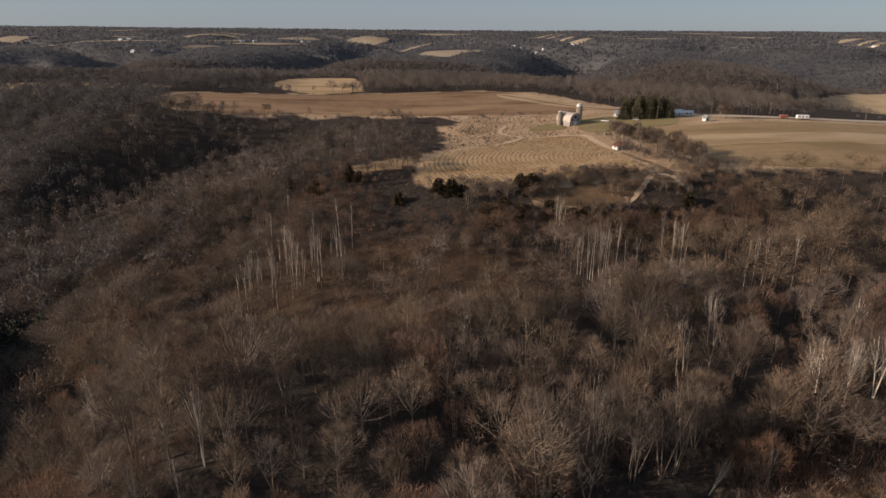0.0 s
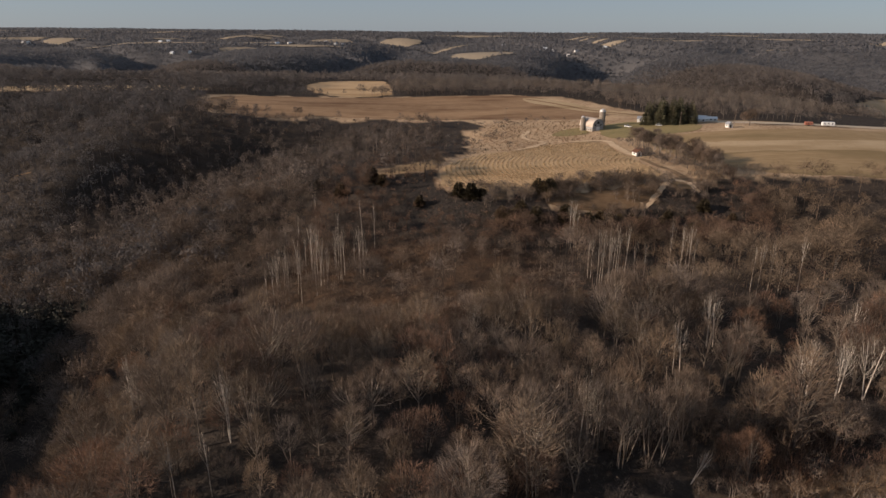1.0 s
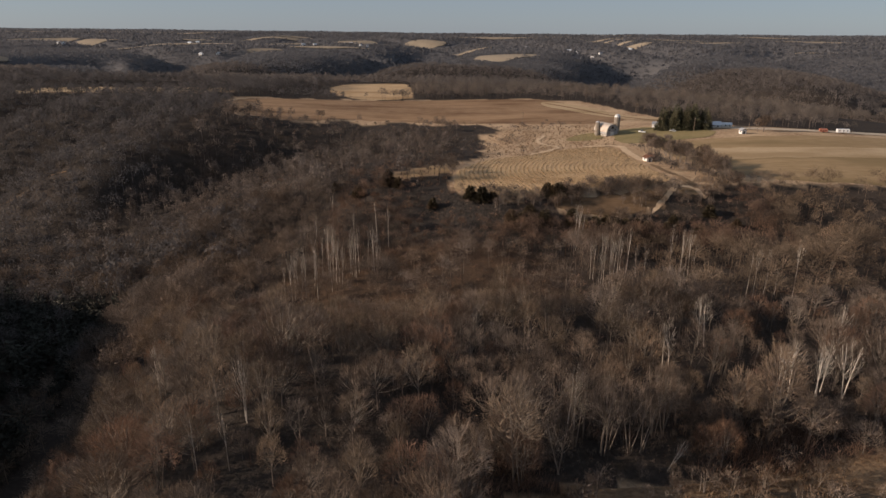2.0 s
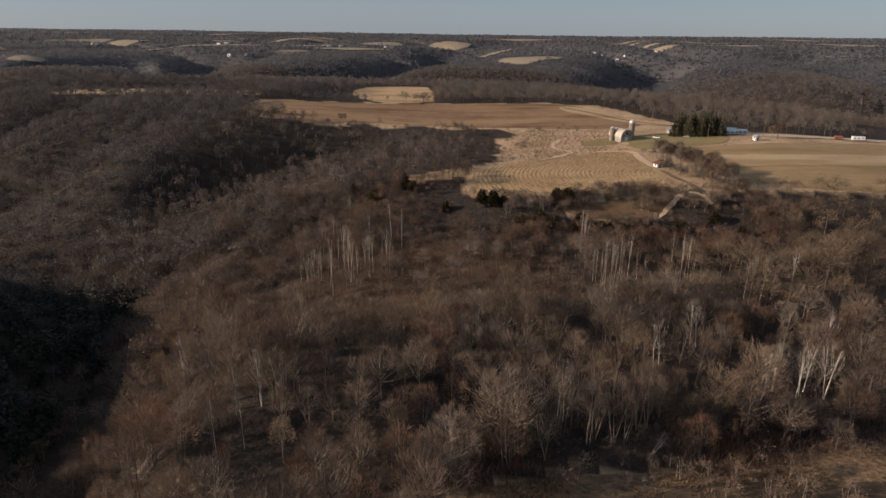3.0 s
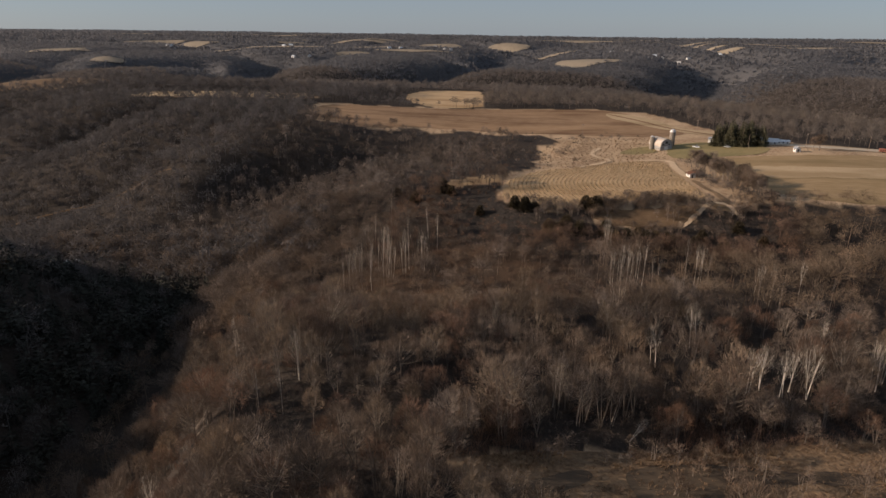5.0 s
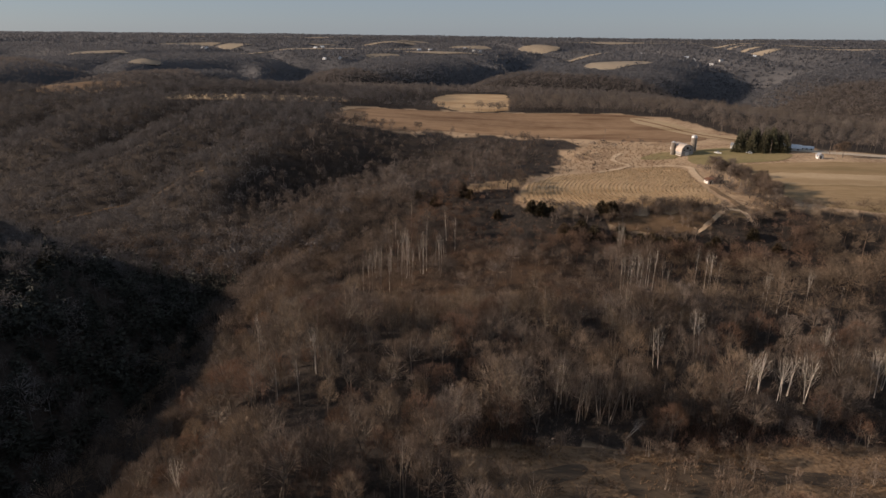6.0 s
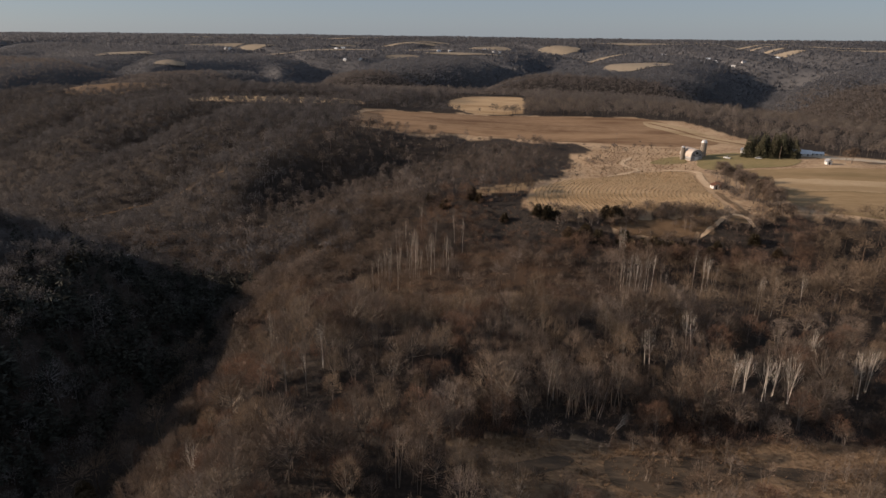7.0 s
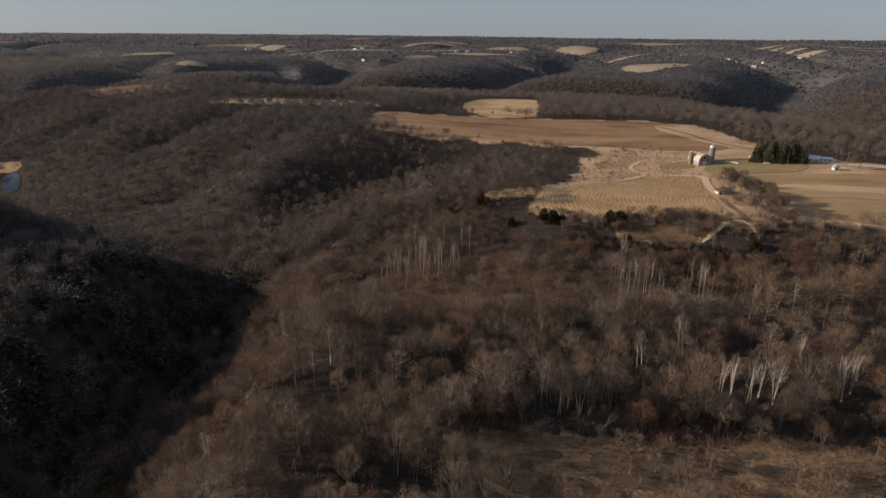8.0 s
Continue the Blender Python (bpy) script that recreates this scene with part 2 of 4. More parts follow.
M_CEDAR = bark("cedar_needles", (0.05, 0.043, 0.026), (0.085, 0.07, 0.042), (0.10, 0.068, 0.038), thin=0.3)
M_SPRUCE = bark("spruce_needles", (0.055, 0.060, 0.036), (0.115, 0.115, 0.070), (0.105, 0.092, 0.058), thin=0.3)
M_STRAW = bark("dead_grass", (0.21, 0.145, 0.092), (0.315, 0.23, 0.152), (0.215, 0.135, 0.08), thin=0.4)
M_STALK = bark("corn_stalks", (0.47, 0.35, 0.21), (0.57, 0.44, 0.285), (0.48, 0.35, 0.21), thin=0.4)
M_ROOF = painted("weathered_tin_roof", (0.52, 0.46, 0.40), (0.40, 0.25, 0.16), 0.55, 0.35, 0.7, 0.1)
M_BOARD = painted("grey_barn_boards", (0.34, 0.34, 0.34), (0.212, 0.204, 0.196), 0.85, 0.7, 0.7)
M_STONE = painted("fieldstone_wall", (0.42, 0.38, 0.33), (0.26, 0.23, 0.20), 0.9, 1.5, 0.8)
M_STAVE = painted("concrete_staves", (0.27, 0.235, 0.195), (0.17, 0.14, 0.115), 0.9, 0.6, 0.8)
M_HOOP = painted("rusty_hoops", (0.16, 0.11, 0.08), (0.10, 0.07, 0.05), 0.7, 2.0, 0.8)
M_DOME = painted("galvanised_dome", (0.612, 0.595, 0.578), (0.425, 0.383, 0.34), 0.4, 0.8, 0.5, 0.3)
M_SIDING = painted("white_siding", (0.68, 0.671, 0.646), (0.527, 0.51, 0.476), 0.6, 0.5, 0.4)
M_SHINGLE = painted("grey_shingles", (0.28, 0.29, 0.31), (0.19, 0.19, 0.20), 0.85, 0.8, 0.6)
M_BLUETIN = painted("pale_blue_tin", (0.58, 0.63, 0.68), (0.42, 0.45, 0.47), 0.4, 0.4, 0.5, 0.2)
M_REDPAINT = painted("faded_red_paint", (0.36, 0.14, 0.09), (0.26, 0.11, 0.075), 0.6, 0.8, 0.6)
M_RUST = painted("rusty_sheet", (0.13, 0.058, 0.034), (0.07, 0.04, 0.026), 0.85, 0.8, 0.7)
M_DARK = painted("dark_opening", (0.03, 0.028, 0.025), (0.015, 0.014, 0.013), 0.8, 1.0, 0.5)
M_POLE = painted("pole_wood", (0.22, 0.17, 0.13), (0.13, 0.10, 0.08), 0.9, 1.0, 0.6)
M_WATER = painted("pond_water", (0.02, 0.03, 0.045), (0.03, 0.035, 0.04), 0.08, 0.05, 0.4, 0.0, None, 0.5)
M_TYRE = painted("tyre_rubber", (0.03, 0.03, 0.03), (0.05, 0.045, 0.04), 0.9, 3.0, 0.6)
M_CARPAINT = painted("white_car_paint", (0.78, 0.78, 0.77), (0.66, 0.65, 0.62), 0.25, 0.5, 0.3, 0.0, None, 0.6)
M_GLASS = material("window_glass", 0.08, 0.6)[0]
M_GLASS.node_tree.nodes["Principled BSDF"].inputs["Base Color"].default_value = (0.03, 0.035, 0.04, 1)

# the ground: leaf litter under the trees, dead grass in the open
M_GROUND, gnt, gb = material("ground_cover", 0.95, 0.08)
# brown litter, darkened so that shade between the trees is in its colour
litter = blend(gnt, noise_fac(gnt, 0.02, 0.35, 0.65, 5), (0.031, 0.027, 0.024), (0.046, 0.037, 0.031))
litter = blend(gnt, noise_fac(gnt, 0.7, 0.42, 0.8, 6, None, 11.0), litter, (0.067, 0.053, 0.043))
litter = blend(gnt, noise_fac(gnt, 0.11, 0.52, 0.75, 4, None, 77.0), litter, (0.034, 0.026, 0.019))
open_land = blend(gnt, noise_fac(gnt, 0.04, 0.38, 0.62, 7, None, 3.0), (0.24, 0.155, 0.094), (0.42, 0.30, 0.19))
open_land = blend(gnt, noise_fac(gnt, 0.5, 0.4, 0.75, 6, None, 19.0), open_land, (0.50, 0.375, 0.245))
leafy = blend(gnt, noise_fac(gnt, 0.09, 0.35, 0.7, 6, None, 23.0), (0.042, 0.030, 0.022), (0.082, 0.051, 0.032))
# cool grey far ground: distance haze put into the soil colour
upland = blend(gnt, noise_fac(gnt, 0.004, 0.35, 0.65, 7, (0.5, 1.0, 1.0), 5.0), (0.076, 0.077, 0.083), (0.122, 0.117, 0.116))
cover_of = {}
for key in ("wooded", "oak_leaves", "upland"):
    at = gnt.nodes.new("ShaderNodeAttribute")
    at.attribute_name = key
    cover_of[key] = at.outputs["Fac"]
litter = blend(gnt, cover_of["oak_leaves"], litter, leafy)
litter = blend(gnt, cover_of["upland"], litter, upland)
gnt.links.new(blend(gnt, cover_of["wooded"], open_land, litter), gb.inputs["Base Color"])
relief(gnt, gb, noise_fac(gnt, 0.8, 0.3, 0.7, 6), 0.8, 0.35)


# ---- mesh helpers ----
def tri_mesh(name, v, t, mat, smooth=False):
    """A mesh from arrays of corners and triangles."""
    me = bpy.data.meshes.new(name)
    v, t = np.ascontiguousarray(v, np.float32), np.ascontiguousarray(t, np.int32)
    me.vertices.add(len(v))
    me.vertices.foreach_set("co", v.ravel())
    me.loops.add(t.size)
    me.loops.foreach_set("vertex_index", t.ravel())
    me.polygons.add(len(t))
    me.polygons.foreach_set("loop_start", np.arange(0, t.size, 3, dtype=np.int32))
    me.polygons.foreach_set("loop_total", np.full(len(t), 3, np.int32))
    if smooth:
        me.polygons.foreach_set("use_smooth", np.ones(len(t), bool))
    me.update(calc_edges=True)
    me.materials.append(mat)
    return me


def part(name, bm, mat, parent, label=""):
    """Links a bmesh, or a mesh that is ready, as one object under a thing."""
    if isinstance(bm, bmesh.types.BMesh):
        me = bpy.data.meshes.new(name)
        bmesh.ops.recalc_face_normals(bm, faces=bm.faces)
        bm.to_mesh(me)
        bm.free()
        me.materials.append(mat)
    else:
        me = bm
    ob = new(name, me)
    ob.parent = parent
    return tagged(ob, label)


def join(pieces):
    vs, ts, n = [], [], 0
    for v, t in pieces:
        vs.append(np.asarray(v, float))
        ts.append(np.asarray(t, int) + n)
        n += len(v)
    return np.concatenate(vs), np.concatenate(ts)


def inside(x, y, poly):
    """Which of the places lie in a polygon."""
    x, y = np.asarray(x, float), np.asarray(y, float)
    hit = np.zeros(x.shape, bool)
    for (x0, y0), (x1, y1) in zip(poly, poly[1:] + poly[:1]):
        cross = (y0 > y) != (y1 > y)
        hit ^= cross & (x < (x1 - x0) * (y - y0) / ((y1 - y0) or 1e-9) + x0)
    return hit


def rounded(poly, times=2):
    """Cuts the corners of a field's outline."""
    for _ in range(times):
        out = []
        for a, b in zip(poly, poly[1:] + poly[:1]):
            out += [(a[0] * 0.78 + b[0] * 0.22, a[1] * 0.78 + b[1] * 0.22), (a[0] * 0.22 + b[0] * 0.78, a[1] * 0.22 + b[1] * 0.78)]
        poly = out
    return poly


def ribbon(line, width):
    """The outline of a track along a line."""
    left, right = [], []
    for i, p in enumerate(line):
        a, b = Vector(line[max(i - 1, 0)]), Vector(line[min(i + 1, len(line) - 1)])
        d = (b - a).normalized() * width / 2
        left.append((p[0] - d.y, p[1] + d.x))
        right.append((p[0] + d.y, p[1] - d.x))
    return left + right[::-1]


def drape(name, poly, step, lift, mat, label, category, kind="structure", ragged=0.0):
    """A field or track as a sheet that lies on the ground inside an outline."""
    from mathutils.geometry import delaunay_2d_cdt
    rng = np.random.RandomState(len(poly) + int(abs(poly[0][0])))
    edge = []
    for a, b in zip(poly, poly[1:] + poly[:1]):
        n = max(1, int(math.dist(a, b) / step))
        edge += [(a[0] + (b[0] - a[0]) * k / n, a[1] + (b[1] - a[1]) * k / n) for k in range(n)]
    if ragged:
        edge = [(x + rng.uniform(-ragged, ragged), y + rng.uniform(-ragged, ragged)) for x, y in edge]
    xs, ys = np.array(edge).T
    gx, gy = np.meshgrid(np.arange(xs.min(), xs.max(), step), np.arange(ys.min(), ys.max(), step))
    keep = inside(gx, gy, edge)
    points = [Vector(p) for p in edge] + [Vector(p) for p in zip(gx[keep] + 0.01, gy[keep] + 0.013)]
    ring = [(k, (k + 1) % len(edge)) for k in range(len(edge))]
    v, _, f, *_ = delaunay_2d_cdt(points, ring, [], 1, 0.001)
    v = np.array([(p.x, p.y) for p in v])
    z = height(v[:, 0], v[:, 1]) + lift
    ob = new(name, tri_mesh(name, np.c_[v, z], np.array([t for t in f if len(t) == 3]), mat, True))
    return tagged(ob, label, category, kind=kind)


# ---- the fields and where the woods stand ----
STUBBLE = [(-11, 286), (-12, 304), (-12, 322), (4, 352), (29, 365), (48, 388), (74, 398), (86, 390), (88, 352), (93, 330), (97, 302), (96, 293), (88, 291), (72, 289), (58, 287), (46, 284), (30, 279), (14, 276), (2, 280)]
BROWN = [(-276, 640), (-236, 548), (-205, 522), (-157, 512), (-140, 536), (-69, 533), (-30, 522), (7, 520), (30, 512), (88, 495), (118, 520), (109, 576), (72, 640), (47, 668), (-48, 672), (-155, 662)]
STRIP = [(52, 650), (95, 612), (112, 560), (146, 524), (142, 506), (103, 542), (76, 585), (54, 612)]
HAY = [(112, 380), (118, 400), (150, 408), (191, 412), (300, 424), (420, 440), (420, 300), (300, 292), (213, 294), (157, 300), (140, 307), (128, 330), (112, 352)]
BAND = [(120, 372), (150, 376), (184, 374), (270, 381), (400, 392), (390, 362), (249, 350), (196, 350), (140, 346), (122, 350)]
LAWN = [(94, 402), (90, 425), (96, 462), (133, 476), (166, 440), (152, 413), (119, 404)]
WEEDS = [(-14, 330), (0, 360), (4, 400), (-2, 440), (20, 500), (80, 492), (100, 470), (92, 440), (90, 402), (60, 398), (30, 368), (2, 356)]
CLEARING = [(36, 273), (56, 279), (72, 282), (88, 285), (93, 279), (82, 272), (70, 268), (52, 265), (42, 267)]
PATCH = [(-54, 306), (-42, 318), (-14, 342), (-13, 318), (-41, 303)]
TAN = [(-178, 704), (-198, 748), (-208, 800), (-206, 850), (-194, 876), (-160, 892), (-124, 892), (-104, 800), (-92, 730), (-88, 690), (-110, 676), (-140, 672)]
TOPFIELD = [(-92, 2190), (-13, 2330), (130, 2390), (150, 2230), (20, 2080), (-67, 2110)]
WEST = [(-905, 760), (-830, 830), (-700, 830), (-660, 760), (-720, 715), (-800, 715)]
VALLEYFLOOR = [(-790, 520), (-735, 520), (-700, 492), (-720, 478), (-780, 490)]
CABIN_YARD = [(-296, 272), (-284, 280), (-274, 268), (-256, 246), (-266, 238), (-284, 254)]
LOG_ROAD = [(-447, 348), (-425, 367), (-396, 382), (-366, 393), (-322, 398), (-296, 392)]
GREENPATCH = [(58, 428), (64, 446), (80, 458), (86, 446), (84, 430), (72, 424)]
LEDGE = [(-560, 705), (-330, 738), (-298, 702), (-330, 668), (-440, 662), (-550, 660)]
# outline where the tussocks thin out over the dark plots
SPARSE_GRASS = [(14, 66), (30, 77), (46, 82), (58, 84), (70, 88), (86, 87), (88, 80), (74, 74), (60, 70), (46, 66), (26, 58)]
MEADOW = [(4, 74), (30, 84), (60, 90), (95, 102), (150, 116), (190, 112), (165, 84), (110, 74), (60, 60), (26, 56)]
EASTFIELD = [(585, 1000), (640, 1100), (760, 1230), (960, 1390), (1080, 1340), (930, 1190), (790, 1090), (660, 990)]
FAR_FIELDS = [(-2220, 2760, 330, 150), (-1930, 2050, 110, 90), (-1465, 1735, 60, 60), (-1660, 2160, 150, 70), (-1910, 2880, 130, 130), (-1400, 2640, 340, 110), (-950, 2870, 130, 120), (-905, 2490, 90, 70), (-740, 2680, 190, 100), (-430, 3625, 150, 150), (80, 3400, 120, 130), (600, 3450, 170, 160), (1070, 3430, 110, 130), (1210, 2580, 110, 90), (-1470, 3120, 120, 120), (-715, 3230, 120, 120), (1480, 2900, 190, 110), (1950, 2950, 260, 120), (-150, 3050, 150, 80)]
field_rng = random.Random(64)
for k in range(26):
    away, turn = field_rng.uniform(3600, 4650), radians(field_rng.uniform(-54, 40))
    FAR_FIELDS.append((away * math.sin(turn), away * math.cos(turn), field_rng.uniform(110, 380), field_rng.uniform(50, 120)))


def far_outline(cx, cy, rx, ry):
    rng = random.Random(int(cx * 7 + cy))
    ry = ry * 0.5
    turn = math.atan2(-cx, cy)
    c, d = math.cos(turn), math.sin(turn)
    ring = [(rx * math.cos(a * 0.5236) * rng.uniform(0.75, 1.15), ry * math.sin(a * 0.5236) * rng.uniform(0.7, 1.2)) for a in range(12)]
    return [(cx + u * c - v * d, cy + u * d + v * c) for u, v in ring]


OPEN = [STUBBLE, BROWN, STRIP, HAY, LAWN, WEEDS, CLEARING, PATCH, TAN, TOPFIELD, WEST, LEDGE, MEADOW, EASTFIELD] + [far_outline(*f) for f in FAR_FIELDS]
CLEARED = [[(268, 452), (450, 468), (460, 600), (310, 600)], CABIN_YARD, VALLEYFLOOR, [(-720, 490), (-680, 480), (-640, 440), (-660, 425), (-700, 440)], [(x + 4, y - 6) for x, y in ribbon(LOG_ROAD, 12)]]
PLATEAU = [(14, 273), (32, 275), (48, 280), (62, 283), (100, 284), (135, 296), (290, 288), (450, 296), (450, 446), (330, 448), (250, 446), (190, 470), (150, 530), (120, 600), (90, 660), (-50, 676), (-280, 650), (-240, 545), (-205, 520), (-157, 514), (-100, 531), (-30, 516), (4, 505), (4, 440), (0, 380), (-16, 340), (-14, 300), (-13, 284)]


def wooded(x, y):
    """1 under the trees, 0 in the open."""
    out = np.ones(np.shape(x), bool)
    for poly in OPEN:
        out &= ~inside(x, y, poly)
    # the wood's edge wanders in and out along the plateau
    sway = 13.0 * ease(318, 350, y) * ease(120, 60, x)
    out &= ~inside(x + sway * swell(x, y, 44, 71), y + sway * swell(x, y, 40, 72), PLATEAU)
    return out


def thin_at(x, y):
    """The open brown slope below the aspens, with few and slight trees."""
    return ease(1.15, 0.8, np.hypot((x + 28) / 72, (y - 205) / 40))


# ---- the ground: one sheet to the horizon ----
def build_ground():
    cx, cy = 25.0, -30.0
    ring, r = [0.02], 6.0
    while r < 4790:
        ring.append(r)
        r += max(3.8, r * 0.0165)
    ring.append(4800.0)
    spokes = np.concatenate([np.linspace(-66, 46, 290), np.linspace(46, 294, 62)[1:-1]])
    rr, aa = np.meshgrid(ring, np.radians(spokes), indexing="ij")
    x, y = cx + rr * np.sin(aa), cy + rr * np.cos(aa)
    z = height(x, y)
    n, k = rr.shape
    idx = np.arange(n * k).reshape(n, k)
    a, b = idx[:-1], idx[1:]
    a2, b2 = np.roll(a, -1, 1), np.roll(b, -1, 1)
    t = np.concatenate([np.stack([a, a2, b], -1).reshape(-1, 3), np.stack([a2, b2, b], -1).reshape(-1, 3)])
    me = tri_mesh("ground", np.stack([x, y, z], -1).reshape(-1, 3), t, M_GROUND, True)
    cover = me.attributes.new("wooded", "FLOAT", "POINT")
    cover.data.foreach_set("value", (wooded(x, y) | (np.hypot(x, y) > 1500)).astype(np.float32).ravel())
    # the far ground takes on its haze grey between 1500 and 2300 m
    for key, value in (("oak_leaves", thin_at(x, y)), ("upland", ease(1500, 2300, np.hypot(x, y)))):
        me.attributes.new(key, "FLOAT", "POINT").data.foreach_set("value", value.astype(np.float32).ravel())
    tagged(new("ground", me), "rolling ground of brown leaf litter and dry grass", "ground", kind="structure")


build_ground()
drape("stubble_field", rounded(STUBBLE), 5, 0.12, M_STUBBLE, "golden corn stubble field with curving rows", "field", ragged=0.9)
drape("tilled_field", rounded(BROWN), 8, 0.16, M_BROWN, "wide brown harvested field along the ridge", "field", ragged=1.5)
drape("pale_strip", rounded(STRIP), 6, 0.28, M_PALE, "pale stubble strip across the brown field", "field", ragged=1.2)
drape("waterway", rounded(ribbon([(55, 634), (84, 596), (104, 556), (134, 520), (150, 508)], 4.5), 1), 4, 0.36, M_BROWN, "dark grassed furrow along the strip", "track")
drape("hay_field", rounded(HAY, 1), 8, 0.14, M_HAY, "flat olive-tan hay field beside the farm road", "field", ragged=1.5)
drape("stubble_band", rounded(BAND, 1), 7, 0.24, M_PALE, "pale stubble band across the hay field", "field", ragged=1.6)
drape("farm_lawn", rounded(LAWN), 5, 0.2, M_LAWN, "patchy green lawn round the barn", "lawn", ragged=1.2)
drape("clearing", rounded(CLEARING), 4, 0.2, M_MOWN, "mown brown clearing below the stubble field", "field", ragged=1.4)
drape("grass_patch", rounded(PATCH), 4, 0.2, M_GRASS, "dry grass opening beside the brush", "field")
drape("tan_field", TAN, 7, 0.3, M_STUBBLE, "bright tan field behind the ridge", "field", ragged=2.5)
drape("hilltop_field", rounded(TOPFIELD), 20, 2.0, M_FAR, "tan field on a far wooded hilltop", "field")
drape("west_field", rounded(WEST), 14, 0.8, M_MOWN, "dry grass field on the wooded ridge", "field")
drape("valley_field", rounded(VALLEYFLOOR), 8, 0.8, M_GRASS, "pale field on the valley floor", "field", ragged=3.0)
POND = [(-708, 486), (-690, 478), (-664, 456), (-668, 446), (-690, 452), (-712, 470)]
drape("pond", rounded(POND), 6, 0.6, M_WATER, "dark blue pond on the valley floor", "pond", ragged=2.0)
drape("green_patch", rounded(GREENPATCH), 4, 0.2, M_LAWN, "thin green grass beside the silos", "lawn", ragged=1.2)
drape("log_road", ribbon(LOG_ROAD, 2.0), 2, 0.3, M_MOWN, "pale logging track across the wooded slope", "track", ragged=0.5)
drape("ledge_field", rounded(LEDGE), 12, 0.8, M_PALE, "narrow pale field behind the wooded ridge", "field")
drape("meadow", rounded(MEADOW), 3, 0.15, M_WEEDY, "weedy tan meadow at the foot of the woods", "meadow")
drape("east_field", rounded(EASTFIELD), 14, 0.8, M_PALE, "tan field beyond the farm woods", "field")
for spot in FAR_FIELDS:
    drape("far_field", rounded(far_outline(*spot), 1), 40, 2.5, M_FAR, "pale harvested field on the far upland", "field")
drape("farm_road", ribbon([(152, 520), (168, 466), (185, 452), (215, 444), (254, 440), (313, 446), (450, 462)], 14), 3, 0.35, M_ROAD, "pale gravel road past the farm", "road")
drape("dirt_lane", rounded(ribbon([(66, 399), (82, 399), (90, 393), (90, 372), (92, 352), (95, 340)], 4.6), 1), 2, 0.4, M_DIRT, "bare tan dirt lane beside the stubble", "track", ragged=0.5)
drape("lane", rounded(ribbon([(96, 334), (99, 316), (103, 298), (108, 288)], 3.2), 1), 2, 0.4, M_WEEDY, "dark rutted lane down to the woods", "track", ragged=0.5)
drape("bank_track", rounded(ribbon([(84, 270), (92, 280), (99, 289), (107, 289), (111, 281)], 2.2), 1), 1.5, 0.35, M_DIRT, "sandy track on the bank at the field corner", "track", ragged=0.4)
BANK = [(97, 288), (104, 290.5), (110, 288.5), (109, 284), (102, 282)]
drape("sand_bank", rounded(BANK, 1), 1.2, 0.28, M_GRASS, "rough sandy bank with dead grass at the field corner", "bank", ragged=1.0)
drape("footpath", rounded(ribbon([(30, 367), (44, 385), (52, 402), (40, 415), (38, 432), (44, 450)], 3.6), 1), 2, 0.3, M_DIRT, "pale worn path through weeds", "track", ragged=0.7)
# dark plots: tilled soil, with the trees' shadow bands painted as soil too
for plot in ([(47, 79), (50, 82.5), (64, 87.5), (84, 89), (92, 88), (84, 83), (72, 74), (58, 68), (50, 70)], [(90, 90), (98, 92), (106, 92), (104, 89), (94, 85.5), (90, 87)], [(18, 66), (26, 72), (38, 79), (41, 76), (30, 67), (22, 63)]):
    drape("tilled_shade_plot", rounded(plot, 3), 1.2, 0.25, M_TRACK, "dark strip of tilled soil and painted tree shade in the meadow", "field", ragged=0.25)


# ---- trees ----
def unit(v):
    return v / np.maximum(np.linalg.norm(v, axis=-1, keepdims=True), 1e-9)


def slivers(rng, base, way, length, width, face=None):
    """Thin tapering twigs, one triangle each, that turn their flat side towards face where it is given."""
    n = len(base)
    flat = rng.normal(size=(n, 3)) if face is None else unit(face) + rng.normal(0, 0.3, (n, 3))
    side = unit(np.cross(way, flat)) * (np.asarray(width) / 2).reshape(-1, 1)
    tip = base + way * np.asarray(length).reshape(-1, 1)
    return np.stack([base - side, base + side, tip], 1).reshape(-1, 3), np.arange(3 * n).reshape(-1, 3)


def tube(points, radii, sides):
    points, k = np.asarray(points, float), len(points)
    ways = unit(np.gradient(points, axis=0))
    ref = np.array([1.0, 0.2, 0]) if abs(ways[0][2]) > 0.7 else np.array([0, 0, 1.0])
    u = unit(np.cross(ways, ref))
    w = np.cross(ways, u)
    a = np.arange(sides) * 2 * math.pi / sides
    ring = points[:, None] + (u[:, None] * np.cos(a)[None, :, None] + w[:, None] * np.sin(a)[None, :, None]) * np.asarray(radii)[:, None, None]
    idx = np.arange(k * sides).reshape(k, sides)
    p, q = idx[:-1], idx[1:]
    p2, q2 = np.roll(p, -1, 1), np.roll(q, -1, 1)
    return ring.reshape(-1, 3), np.concatenate([np.stack([p, p2, q], -1).reshape(-1, 3), np.stack([p2, q2, q], -1).reshape(-1, 3)])


def crown_ends(rng, n, centre, wide, deep, low=-0.35):
    """Points on a lumpy rounded crown."""
    u = unit(rng.normal(size=(n * 3, 3)))
    u = u[u[:, 2] > low][:n]
    lump = 1 + 0.10 * np.sin(u[:, 0] * 5 + u[:, 2] * 4) + 0.10 * np.sin(u[:, 1] * 6 - u[:, 2] * 3)
    return centre + u * (wide / 2, wide / 2, deep / 2) * (lump * rng.uniform(0.82, 1.06, len(u)))[:, None]


